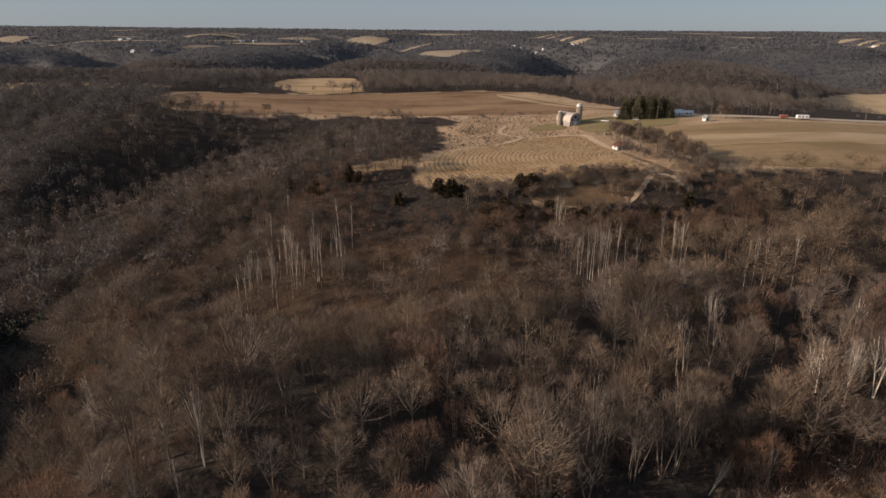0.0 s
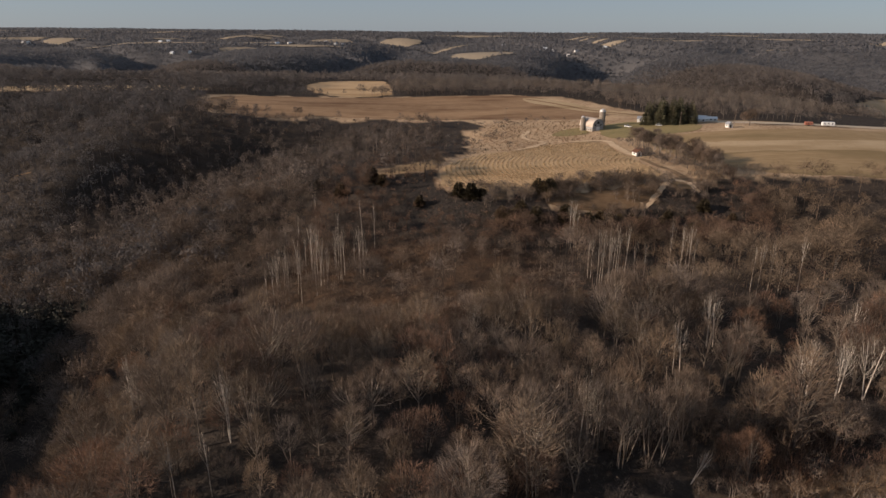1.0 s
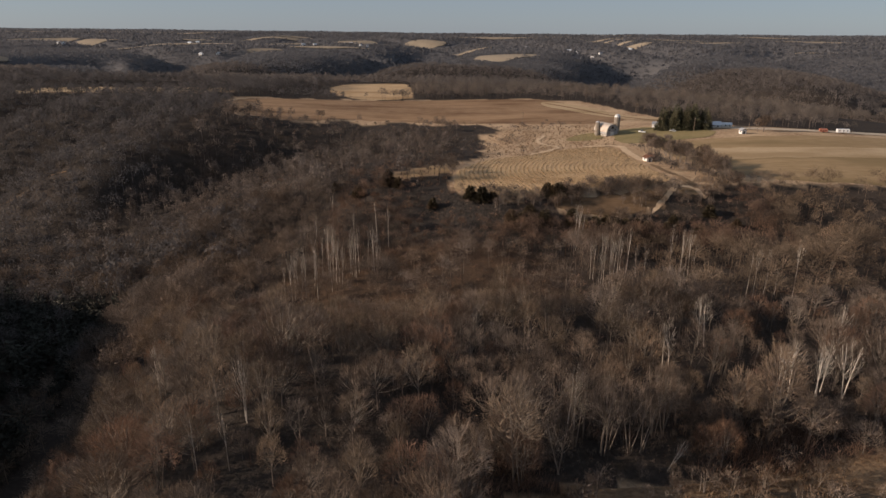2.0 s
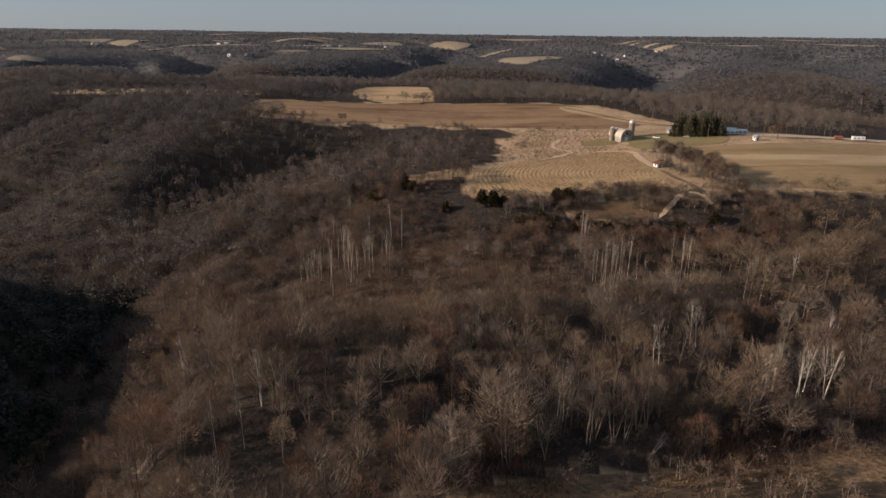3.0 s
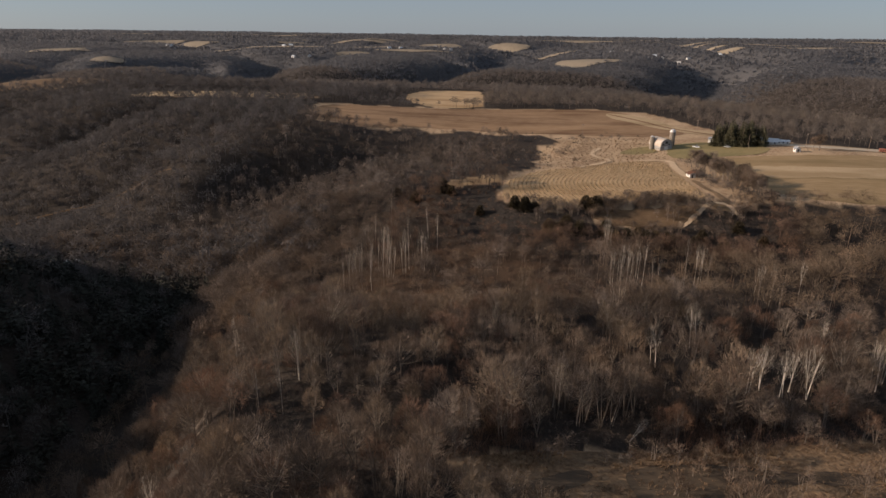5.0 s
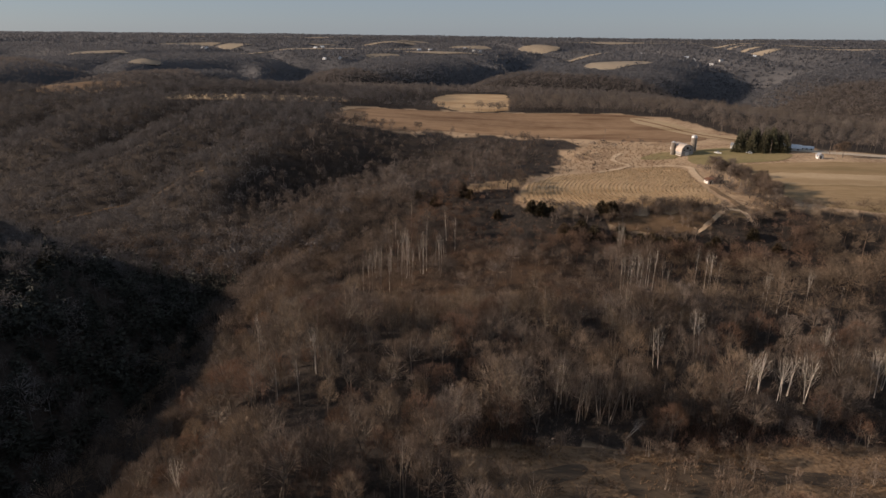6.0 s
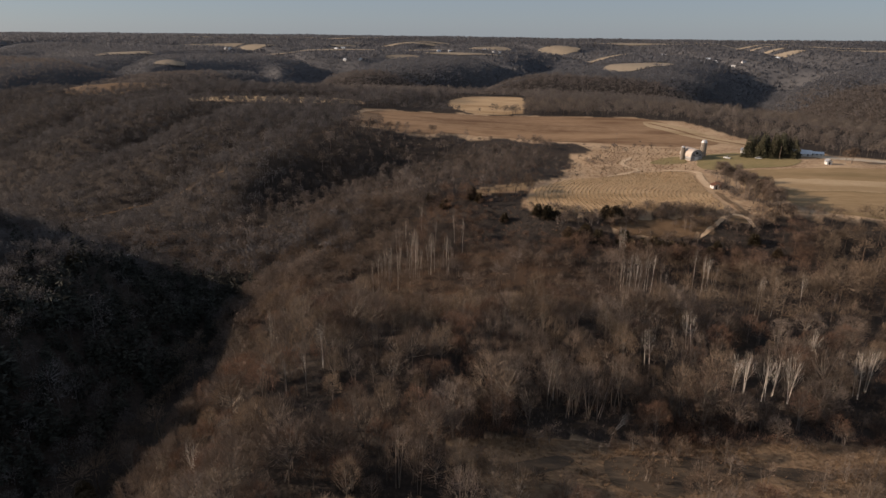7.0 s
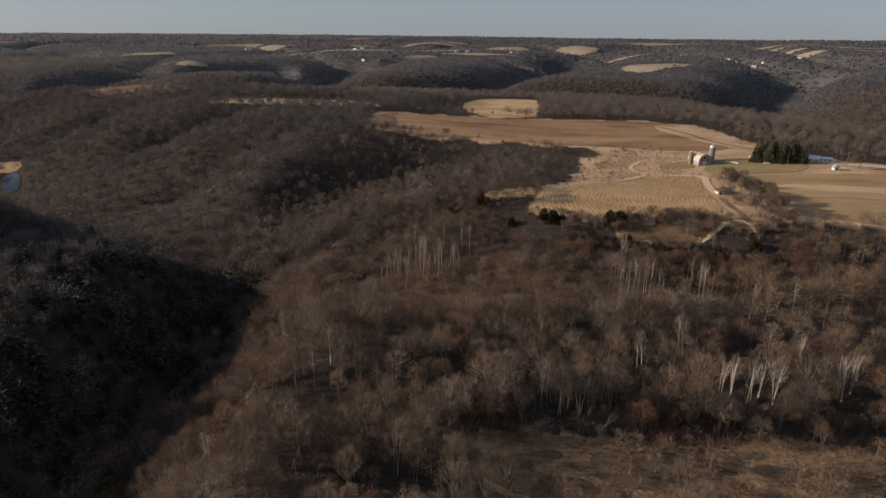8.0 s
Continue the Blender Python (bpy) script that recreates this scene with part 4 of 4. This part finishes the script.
far_woods = np.concatenate([spots_in(-2700, 2400, 1500, 2400, 14, rng), spots_in(-2700, -1900, 800, 1500, 14, rng)])
far_woods = far_woods[fan(far_woods)]
DISTANT = [puff_tree(160 + i, 10.0, 14.0 + i, 0.05, 9, 3.4, 1, 0.8, 0.3) for i in range(4)]
strew("far_woodland", "far brown woods on the upland", "woods", M_FARWOOD_HAZED, DISTANT, far_woods, rng, 0.75, 1.25)
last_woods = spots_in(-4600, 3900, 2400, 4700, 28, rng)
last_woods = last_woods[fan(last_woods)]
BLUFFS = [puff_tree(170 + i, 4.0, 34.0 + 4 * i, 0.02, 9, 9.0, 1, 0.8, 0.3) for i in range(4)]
strew("horizon_woodland", "woods and hedges towards the horizon", "woods", M_FARWOOD_HAZED, BLUFFS, last_woods, rng, 0.7, 1.2)

# brush under the trees and along the field edges
brush = np.concatenate([spots_in(-110, 160, 50, 292, 7.4, rng), spots_in(-200, 0, 300, 520, 7.5, rng)])
q = np.random.RandomState(88)
fringe = np.c_[q.uniform(0, 175, 900), q.uniform(-3, 16, 900)]
fringe[:, 1] += np.interp(fringe[:, 0], [0, 30, 60, 95, 150, 175], [76, 85, 91, 103, 117, 117])
brush = np.concatenate([brush, np.c_[fringe, height(fringe[:, 0], fringe[:, 1]) - 0.2]])
brush = brush[fan(brush)]
SHRUBS = []
for i in range(4):
    q = np.random.RandomState(190 + i)
    n = 32
    SHRUBS.append(slivers(q, np.c_[q.normal(0, 0.9, (n, 2)), np.zeros(n)], unit(q.normal(0, 0.4, (n, 3)) + (0, 0, 1)), q.uniform(1.2, 3.6, n), q.uniform(0.04, 0.09, n)))
strew("undergrowth", "brown saplings and brush under the trees", "brush", M_RED, SHRUBS, brush, rng, 0.6, 1.3)

# saplings that crowd the feet of the trees along the meadow
q = np.random.RandomState(89)
sapling = np.c_[q.uniform(5, 172, 460), q.uniform(5, 24, 460)]
sapling[:, 1] += np.interp(sapling[:, 0], [0, 30, 60, 95, 150, 175], [76, 85, 91, 103, 117, 117])
sapling = np.concatenate([np.c_[sapling, height(sapling[:, 0], sapling[:, 1]) - 0.2], feet])
SAPLINGS = [light_tree(180 + i, 7.5, 5.0, 0.06, 95, 0.09, 0.09) for i in range(4)]
strew("sapling_thicket", "thicket of brown saplings at the foot of the woods", "brush", M_TWIG, SAPLINGS, sapling, q, 0.7, 1.3)

# hedgerows and shrubs in the open
hedge = []
for (x0, y0), (x1, y1), n, w in (((42, 280), (98, 288), 70, 5), ((30, 258), (96, 266), 30, 5), ((74, 276), (90, 281), 12, 5), ((100, 350), (104, 320), 22, 5), ((104, 322), (126, 300), 34, 7), ((95, 395), (102, 350), 10, 4), ((-8, 280), (34, 273), 18, 3), ((8, 269), (52, 274), 34, 5), ((44, 279), (62, 282), 10, 3), ((-6, 350), (6, 450), 60, 24), ((56, 287), (86, 290), 22, 4), ((100, 276), (114, 282), 12, 4), ((10, 470), (60, 500), 22, 14), ((-25, 505), (20, 470), 14, 14), ((-140, 524), (-40, 520), 14, 8), ((-150, 520), (0, 512), 16, 5), ((112, 290), (135, 300), 18, 6), ((-14, 305), (-16, 345), 10, 4), ((20, 58), (150, 108), 46, 14), ((30, 80), (140, 112), 26, 5)):
    for _ in range(n):
        k = r.random()
        x, y = x0 + (x1 - x0) * k + r.gauss(0, w / 2), y0 + (y1 - y0) * k + r.gauss(0, w / 2)
        hedge.append((x, y, float(height(x, y)) - 0.15))
SHRUBBY = [bare_tree(210 + i, 5.5, 5.5, 0.08, 6, 210, 0.1, 0.08, 4, 3, stems=3) for i in range(4)]
shrub_kinds = [tree_thing("shrub", "bare brown thicket shrub at the field edge", s, M_TRUNK, M_TWIG) for s in SHRUBBY]
single_shrubs = [p for p in hedge if p[1] < 300][:290]
grow(shrub_kinds, single_shrubs, "field-edge shrubs", 0.6, 1.25, 8)
THICKET = [puff_tree(220 + i, 5.0, 5.0, 0.05, 45, 0.55, 40, 0.09, 0.06, 0.5) for i in range(4)]
strew("shrub_thicket", "bare grey-brown shrubs strewn along the field edges", "brush", M_SCRUB, THICKET, np.array([p for p in hedge if p not in single_shrubs]), np.random.RandomState(90), 0.6, 1.3)

# evergreens: red cedars at the wood's edge, spruces round the farmhouse
cedars = [(38, 276), (41, 278), (35, 277), (4, 272), (9, 272), (-2, 275), (-40, 290), (-46, 296), (-75, 300), (60, 246), (72, 248), (88, 258), (110, 270), (-20, 270), (22, 252), (100, 250), (-60, 285), (120, 262), (50, 250), (84, 248), (46, 258), (49, 256), (56, 257), (61, 258), (65, 256), (70, 259), (75, 258), (80, 256), (33, 256), (18, 255), (58, 252), (77, 251), (92, 262), (26, 259)]
cedar_kinds = [tree_thing("cedar_tree", "dark olive red cedar at the edge of the woods", evergreen(230 + i, 7.0, 7.0, 700, 0.75, -0.1, 0.03, 0.55), M_TRUNK, M_CEDAR) for i in range(3)]
grow(cedar_kinds, [(x, y, float(height(x, y)) - 0.2) for x, y in cedars], "cedars", 0.7, 1.2, 21)
spruces = [(129, 452), (134, 455), (140, 450), (145, 447), (150, 449), (155, 452), (159, 449), (147, 456), (153, 459), (141, 460), (137, 449)]
spruce_kinds = [tree_thing("spruce_tree", "tall dark green spruce beside the farmhouse", evergreen(240 + i, 18.0, 10.5, 1100, 0.75, 0.25, 0.05, 0.7), M_TRUNK, M_SPRUCE) for i in range(3)]
grow(spruce_kinds, [(x, y, float(height(x, y)) - 0.2) for x, y in spruces], "farmyard spruces", 0.58, 1.12, 22)

pine_kinds = [tree_thing("pine_tree", "rounded green pine on the slope above the gully", evergreen(250 + i, 11.0, 8.5, 900, 0.8, -0.2, 0.1, 0.45), M_TRUNK, M_CEDAR) for i in range(2)]
grow(pine_kinds, [(x, y, float(height(x, y)) - 0.2) for x, y in ((-112, 58), (-107, 52), (-118, 62), (-205, 150))], "pines", 0.8, 1.1, 24)

# dead grass and stubble
def tussocks(name, poly, cell, tall, label, hole=None):
    q = np.random.RandomState(int(cell * 100))
    xs, ys = np.array(poly).T
    gx, gy = np.meshgrid(np.arange(xs.min(), xs.max(), cell), np.arange(ys.min(), ys.max(), cell))
    x, y = (gx + q.uniform(-0.5, 0.5, gx.shape) * cell).ravel(), (gy + q.uniform(-0.5, 0.5, gy.shape) * cell).ravel()
    keep = inside(x, y, poly)
    if hole:
        keep &= ~inside(x, y, hole) | (q.uniform(size=len(x)) < 0.15 + 0.6 * ease(0.0, 0.5, swell(x * 0.3, y, 4.5, 58)))
    p = np.c_[x[keep], y[keep], height(x[keep], y[keep])]
    blades = []
    for i in range(3):
        n = 9
        blades.append(slivers(q, np.c_[q.normal(0, 0.25, (n, 2)), np.zeros(n)], unit(q.normal(0, 0.4, (n, 3)) + (0, 0, 1)), q.uniform(0.5, 1.1, n) * tall, q.uniform(0.10, 0.24, n)))
    strew(name, label, "grass", M_STRAW, blades, p, q, 0.6, 1.4)


tussocks("meadow_grass", rounded(MEADOW), 0.95, 0.9, "tan dead grass tussocks in the meadow", SPARSE_GRASS)
tussocks("bank_grass", [(94, 291), (112, 292), (115, 280), (104, 273), (92, 277)], 1.3, 1.0, "tan dead grass on the sandy bank")
tussocks("weed_patch", WEEDS, 3.2, 1.1, "pale dry weeds above the stubble")
q = np.random.RandomState(77)
rows = []
for ring_r in np.arange(8, 130, 2.5):
    n = int(ring_r * 3.6 / 0.4)
    a = np.linspace(math.pi * 0.35, math.pi * 1.5, n)
    rows.append(np.c_[118 + ring_r * np.cos(a) + q.normal(0, 0.2, n), 322 + ring_r * 0.85 * np.sin(a) + q.normal(0, 0.2, n)])
rows = np.concatenate(rows)
rows = rows[inside(rows[:, 0], rows[:, 1], rounded(STUBBLE))]
p = np.c_[rows, height(rows[:, 0], rows[:, 1]) + 0.15]
v, t = slivers(q, p, unit(q.normal(0, 0.35, (len(p), 3)) + (0, 0, 0.7)), q.uniform(0.4, 0.8, len(p)), q.uniform(0.5, 0.9, len(p)))
tagged(new("stubble_rows", tri_mesh("stubble_rows", v, t, M_STALK)), "curving rows of cut corn stalks", "stubble", kind="stuff")


# ---- the farm ----
def box(bm, x0, x1, y0, y1, z0, z1):
    g = bmesh.ops.create_cube(bm, size=1.0, matrix=Matrix.Translation(((x0 + x1) / 2, (y0 + y1) / 2, (z0 + z1) / 2)) @ Matrix.Diagonal((x1 - x0, y1 - y0, z1 - z0, 1)))
    return g["verts"]


def block(name, size, mat, parent, label="", bevel=0.0):
    bm = bmesh.new()
    box(bm, *size)
    if bevel:
        bmesh.ops.bevel(bm, geom=bm.edges[:], offset=bevel, segments=2, affect="EDGES")
    return part(name, bm, mat, parent, label)


def prism(profile, y0, y1):
    """A profile of (x, z) drawn out along y."""
    bm = bmesh.new()
    a = [bm.verts.new((x, y0, z)) for x, z in profile]
    b = [bm.verts.new((x, y1, z)) for x, z in profile]
    bm.faces.new(a)
    bm.faces.new(b[::-1])
    for i in range(len(a)):
        j = (i + 1) % len(a)
        bm.faces.new((a[i], a[j], b[j], b[i]))
    return bm


def sheet_roof(profile, thick, y0, y1):
    """A roof shell of even thickness over an open profile."""
    outer = [(x * (1 + thick / 5), z + thick) for x, z in profile]
    return prism(outer + profile[::-1], y0, y1)


def stand(name, label, category, x, y, turn=0.0, group=""):
    ob = tagged(new(name), label, category, group)
    ob.matrix_basis = Matrix.Translation((x, y, float(height(x, y)) + 0.05)) @ Matrix.Rotation(radians(turn), 4, "Z")
    return ob


def barn(x, y, turn):
    """A round-roofed dairy barn: the gable looks along -y of its own."""
    b = stand("barn", "round-roofed old dairy barn with rusty pale tin roof and grey gable", "barn", x, y, turn)
    w, length, eave, top = 5.2, 13.0, 2.4, 8.0
    arch = [(w * math.sin(a), eave + (top - eave) * math.cos(a) ** 0.8) for a in [math.pi / 2 * k / 9 for k in range(-9, 10)]]
    block("stone_base", (-w, w, 0, length, -1.2, 1.2), M_STONE, b, "fieldstone lower wall")
    bm = prism([(-w + 0.05, 1.2), (w - 0.05, 1.2)] + [(px * 0.985, pz - 0.06) for px, pz in arch[::-1]], 0.1, length - 0.1)
    part("wall", bm, M_BOARD, b, "weathered grey boards")
    part("roof", sheet_roof([(px * 1.03, pz) for px, pz in arch], 0.16, -0.5, length + 0.5), M_ROOF, b, "pale tin streaked with orange rust")
    rib_profile = [(px * 1.05, pz + 0.15) for px, pz in arch]
    for k in range(9):
        part("roof_seam", sheet_roof(rib_profile, 0.05, k * length / 8 - 0.06, k * length / 8 + 0.06), M_ROOF, b)
    for k in range(13):
        bx = -w + 0.5 + k * (2 * w - 1.0) / 12
        zt = eave + (top - eave) * max(0.0, math.cos(math.asin(max(-1, min(1, bx / w))))) ** 0.8 - 0.25
        block("batten", (bx - 0.06, bx + 0.06, 0.02, 0.14, 1.2, zt), M_BOARD, b)
    door = block("hay_door", (-1.0, 1.0, -0.02, 0.12, 4.6, 6.5), M_DARK, b, "dark loft opening")
    block("door_frame", (-1.15, 1.15, -0.05, 0.0, 6.5, 6.7), M_SIDING, door)
    for k in (-1, 1):
        win = block("window", (k * 2.6 - 0.5, k * 2.6 + 0.5, -0.02, 0.12, 3.2, 4.4), M_DARK, b)
        block("window_frame", (k * 2.6 - 0.6, k * 2.6 + 0.6, -0.06, -0.02, 3.05, 3.2), M_SIDING, win)
    block("barn_door", (-1.6, 1.6, -0.06, 0.0, -0.2, 2.6), M_SIDING, b, "white sliding door")
    for k in range(5):
        block("window", (-w - 0.04, -w + 0.1, 1.5 + k * 2.4 - 0.4, 1.5 + k * 2.4 + 0.4, 0.2, 1.0), M_DARK, b)
    return b


def silo(x, y, rad, tall, label, cap):
    s = stand("silo", label, "silo", x, y, 0, "barn silos")
    bm = bmesh.new()
    bmesh.ops.create_cone(bm, cap_ends=True, segments=28, radius1=rad, radius2=rad, depth=tall + 1, matrix=Matrix.Translation((0, 0, tall / 2 - 0.5)))
    part("stave_wall", bm, M_STAVE, s, "concrete staves")
    for k in range(int(tall / 0.8)):
        part("hoop", tri_mesh("hoop", *tube([(rad * 1.012 * math.cos(a), rad * 1.012 * math.sin(a), 0.6 + k * 0.8) for a in np.linspace(0, 6.2832, 25)], [0.035] * 25, 4), M_HOOP), M_HOOP, s)
    bm = bmesh.new()
    if cap:
        bmesh.ops.create_uvsphere(bm, u_segments=24, v_segments=12, radius=rad * 1.03, matrix=Matrix.Translation((0, 0, tall)))
        bmesh.ops.delete(bm, geom=[v for v in bm.verts if v.co.z < tall - 0.15], context="VERTS")
        part("dome", bm, M_DOME, s, "pale metal dome")
    else:
        bmesh.ops.create_cone(bm, cap_ends=True, segments=24, radius1=rad * 1.03, radius2=rad * 0.2, depth=0.9, matrix=Matrix.Translation((0, 0, tall + 0.4)))
        part("cap", bm, M_DOME, s, "low metal cap")
    block("chute", (-0.6, 0.6, -rad - 0.8, -rad + 0.2, 0, tall * 0.95), M_STAVE, s, "unloading chute")
    return s


def house(name, label, category, x, y, turn, w, length, eave, ridge, m_wall, m_roof, windows=3, chimney=True, group=""):
    h = stand(name, label, category, x, y, turn, group)
    part("wall", prism([(-w / 2, -0.8), (w / 2, -0.8), (w / 2, eave), (0, ridge), (-w / 2, eave)], -length / 2, length / 2), m_wall, h)
    o = 0.35
    slope = (ridge - eave) / (w / 2)
    part("roof", prism([(-w / 2 - o, eave - slope * o + 0.02), (0, ridge + 0.02), (w / 2 + o, eave - slope * o + 0.02), (w / 2 + o, eave - slope * o + 0.2), (0, ridge + 0.2), (-w / 2 - o, eave - slope * o + 0.2)], -length / 2 - o, length / 2 + o), m_roof, h)
    for k in range(windows):
        yy = -length / 2 + (k + 0.5) * length / windows
        for side in (-1, 1):
            win = block("window", (side * w / 2 - 0.04, side * w / 2 + 0.04, yy - 0.5, yy + 0.5, eave * 0.4, eave * 0.4 + 1.2), M_GLASS, h)
            block("sill", (side * (w / 2 + 0.02) - 0.06, side * (w / 2 + 0.02) + 0.06, yy - 0.6, yy + 0.6, eave * 0.4 - 0.12, eave * 0.4), M_SIDING, win)
    block("door", (-0.5, 0.5, -length / 2 - 0.05, -length / 2 + 0.05, 0, 2.05), M_DARK, h)
    if chimney:
        block("chimney", (-0.4, 0.4, 0.6, 1.4, ridge - 1, ridge + 0.9), M_STONE, h)
    return h


def vehicle(name, label, x, y, turn, length, wide, tall, mat, cab=0.55):
    c = stand(name, label, "vehicle", x, y, turn)
    bm = bmesh.new()
    box(bm, -wide / 2, wide / 2, -length / 2, length / 2, 0.35, tall * 0.58)
    bmesh.ops.bevel(bm, geom=bm.edges[:], offset=0.15, segments=2, affect="EDGES")
    part("body", bm, mat, c)
    bm = bmesh.new()
    vs = box(bm, -wide / 2 * 0.92, wide / 2 * 0.92, -length * 0.5 * cab, length * 0.5 * cab, tall * 0.56, tall)
    for v in vs:
        if v.co.z > tall * 0.8:
            v.co.y *= 0.75
            v.co.x *= 0.88
    cabin = part("cabin", bm, M_GLASS, c, "dark glazed cabin")
    block("roof_panel", (-wide * 0.38, wide * 0.38, -length * 0.5 * cab * 0.72, length * 0.5 * cab * 0.72, tall - 0.02, tall + 0.05), mat, cabin)
    for sx in (-1, 1):
        for sy in (-1, 1):
            bm = bmesh.new()
            bmesh.ops.create_cone(bm, cap_ends=True, segments=16, radius1=0.35, radius2=0.35, depth=0.25, matrix=Matrix.Translation((sx * wide * 0.44, sy * length * 0.32, 0.35)) @ Matrix.Rotation(math.pi / 2, 4, "Y"))
            part("wheel", bm, M_TYRE, c)
    return c


def trailer(name, label, x, y, turn, length, wide, tall, mat):
    c = stand(name, label, "trailer", x, y, turn)
    bm = bmesh.new()
    box(bm, -wide / 2, wide / 2, -length / 2, length / 2, 0.6, tall)
    bmesh.ops.bevel(bm, geom=bm.edges[:], offset=0.2, segments=2, affect="EDGES")
    part("body", bm, mat, c)
    for k in range(3):
        block("window", (-wide / 2 - 0.03, -wide / 2 + 0.05, -length * 0.35 + k * length * 0.3, -length * 0.35 + k * length * 0.3 + 0.9, tall * 0.5, tall * 0.75), M_GLASS, c)
    block("hitch", (-0.1, 0.1, -length / 2 - 1.3, -length / 2, 0.5, 0.65), M_DARK, c)
    for sx in (-1, 1):
        for sy in (-0.4, 0.4):
            bm = bmesh.new()
            bmesh.ops.create_cone(bm, cap_ends=True, segments=14, radius1=0.36, radius2=0.36, depth=0.25, matrix=Matrix.Translation((sx * wide * 0.42, sy, 0.36)) @ Matrix.Rotation(math.pi / 2, 4, "Y"))
            part("wheel", bm, M_TYRE, c)
    return c


def utility_pole(x, y, turn=0.0, tall=10.0):
    u = stand("utility_pole", "weathered wooden utility pole with a crossarm", "pole", x, y, turn, "utility poles")
    part("post", tri_mesh("post", *tube([(0, 0, -0.5), (0, 0, tall)], [0.17, 0.11], 8), M_POLE, True), M_POLE, u)
    arm = block("crossarm", (-1.2, 1.2, -0.08, 0.08, tall - 0.9, tall - 0.72), M_POLE, u)
    for k in (-1.05, -0.5, 0.5, 1.05):
        block("insulator", (k - 0.05, k + 0.05, -0.05, 0.05, tall - 0.72, tall - 0.55), M_DOME, arm)
    return u


barn(92, 441, 32)
silo(82, 446, 1.6, 9.4, "short grey stave silo beside the barn", False)
silo(97.5, 457, 2.2, 10.6, "tall stave silo with a pale metal dome", True)
house("farmhouse", "white farmhouse with pale blue tin roof among spruces", "house", 167, 463, 80, 8, 13, 2.2, 4.4, M_SIDING, M_BLUETIN, 3, True)
house("garage", "low white garage with grey roof", "garage", 131, 470, 70, 6, 9, 2.6, 4.0, M_SIDING, M_SHINGLE, 2, False)
house("shed", "small white shed at the edge of the hay field", "shed", 176, 424, 10, 3.2, 4.0, 2.4, 3.6, M_SIDING, M_SHINGLE, 1, False)
house("machine_shed", "long low pale machine shed beside the farmhouse", "shed", 178, 466, 85, 5, 9, 1.8, 2.9, M_SIDING, M_BLUETIN, 3, False)
vehicle("parked_car", "white parked car on the farm lawn", 135, 444, 80, 4.6, 1.8, 1.55, M_CARPAINT)
vehicle("pickup_truck", "white pickup parked by the barnyard", 114, 446, 60, 5.2, 1.9, 1.8, M_CARPAINT, 0.35)
trailer("camper_trailer", "white camper trailer parked along the road", 247, 436, 85, 8.0, 2.5, 3.0, M_CARPAINT)
trailer("farm_wagon", "faded red farm wagon beside the road", 234, 436, 80, 5.0, 2.3, 2.6, M_REDPAINT)
house("lane_shack", "small white-fronted shack with rusty roof beside the dirt lane", "shed", 96, 343, 20, 3.6, 4.5, 2.2, 3.2, M_SIDING, M_RUST, 1, False)
house("lean_to", "rusty open lean-to among brush by the lane", "shed", 100, 349, 35, 4.0, 6.0, 1.9, 2.8, M_RUST, M_RUST, 1, False)
house("cabin", "small pale-roofed cabin in the wooded valley", "cabin", -288, 270, 130, 5, 8, 2.4, 3.6, M_POLE, M_SIDING, 2, False)
for x, y, a in ((148, 439, 80), (188, 446, 80), (228, 444, 80), (30, 512, 20), (128, 540, 40), (300, 450, 80)):
    utility_pole(x, y, a)

# far farmsteads on the upland
r = random.Random(31)
for x, y in ((-1300, 2750), (-820, 2800), (-700, 2900), (-600, 2850), (150, 2900), (420, 2850), (300, 2700), (560, 3000), (1450, 2820), (1900, 2950), (-1750, 2500), (-1100, 2400)):
    for k in range(2):
        house("far_farmhouse", "small pale farm building on the far upland", "house", x + r.uniform(-40, 40), y + r.uniform(-40, 40), r.uniform(0, 180), 10, 18, 5, 9, M_SIDING, r.choice((M_SHINGLE, M_DOME, M_BLUETIN)), 2, False, "far farmsteads")
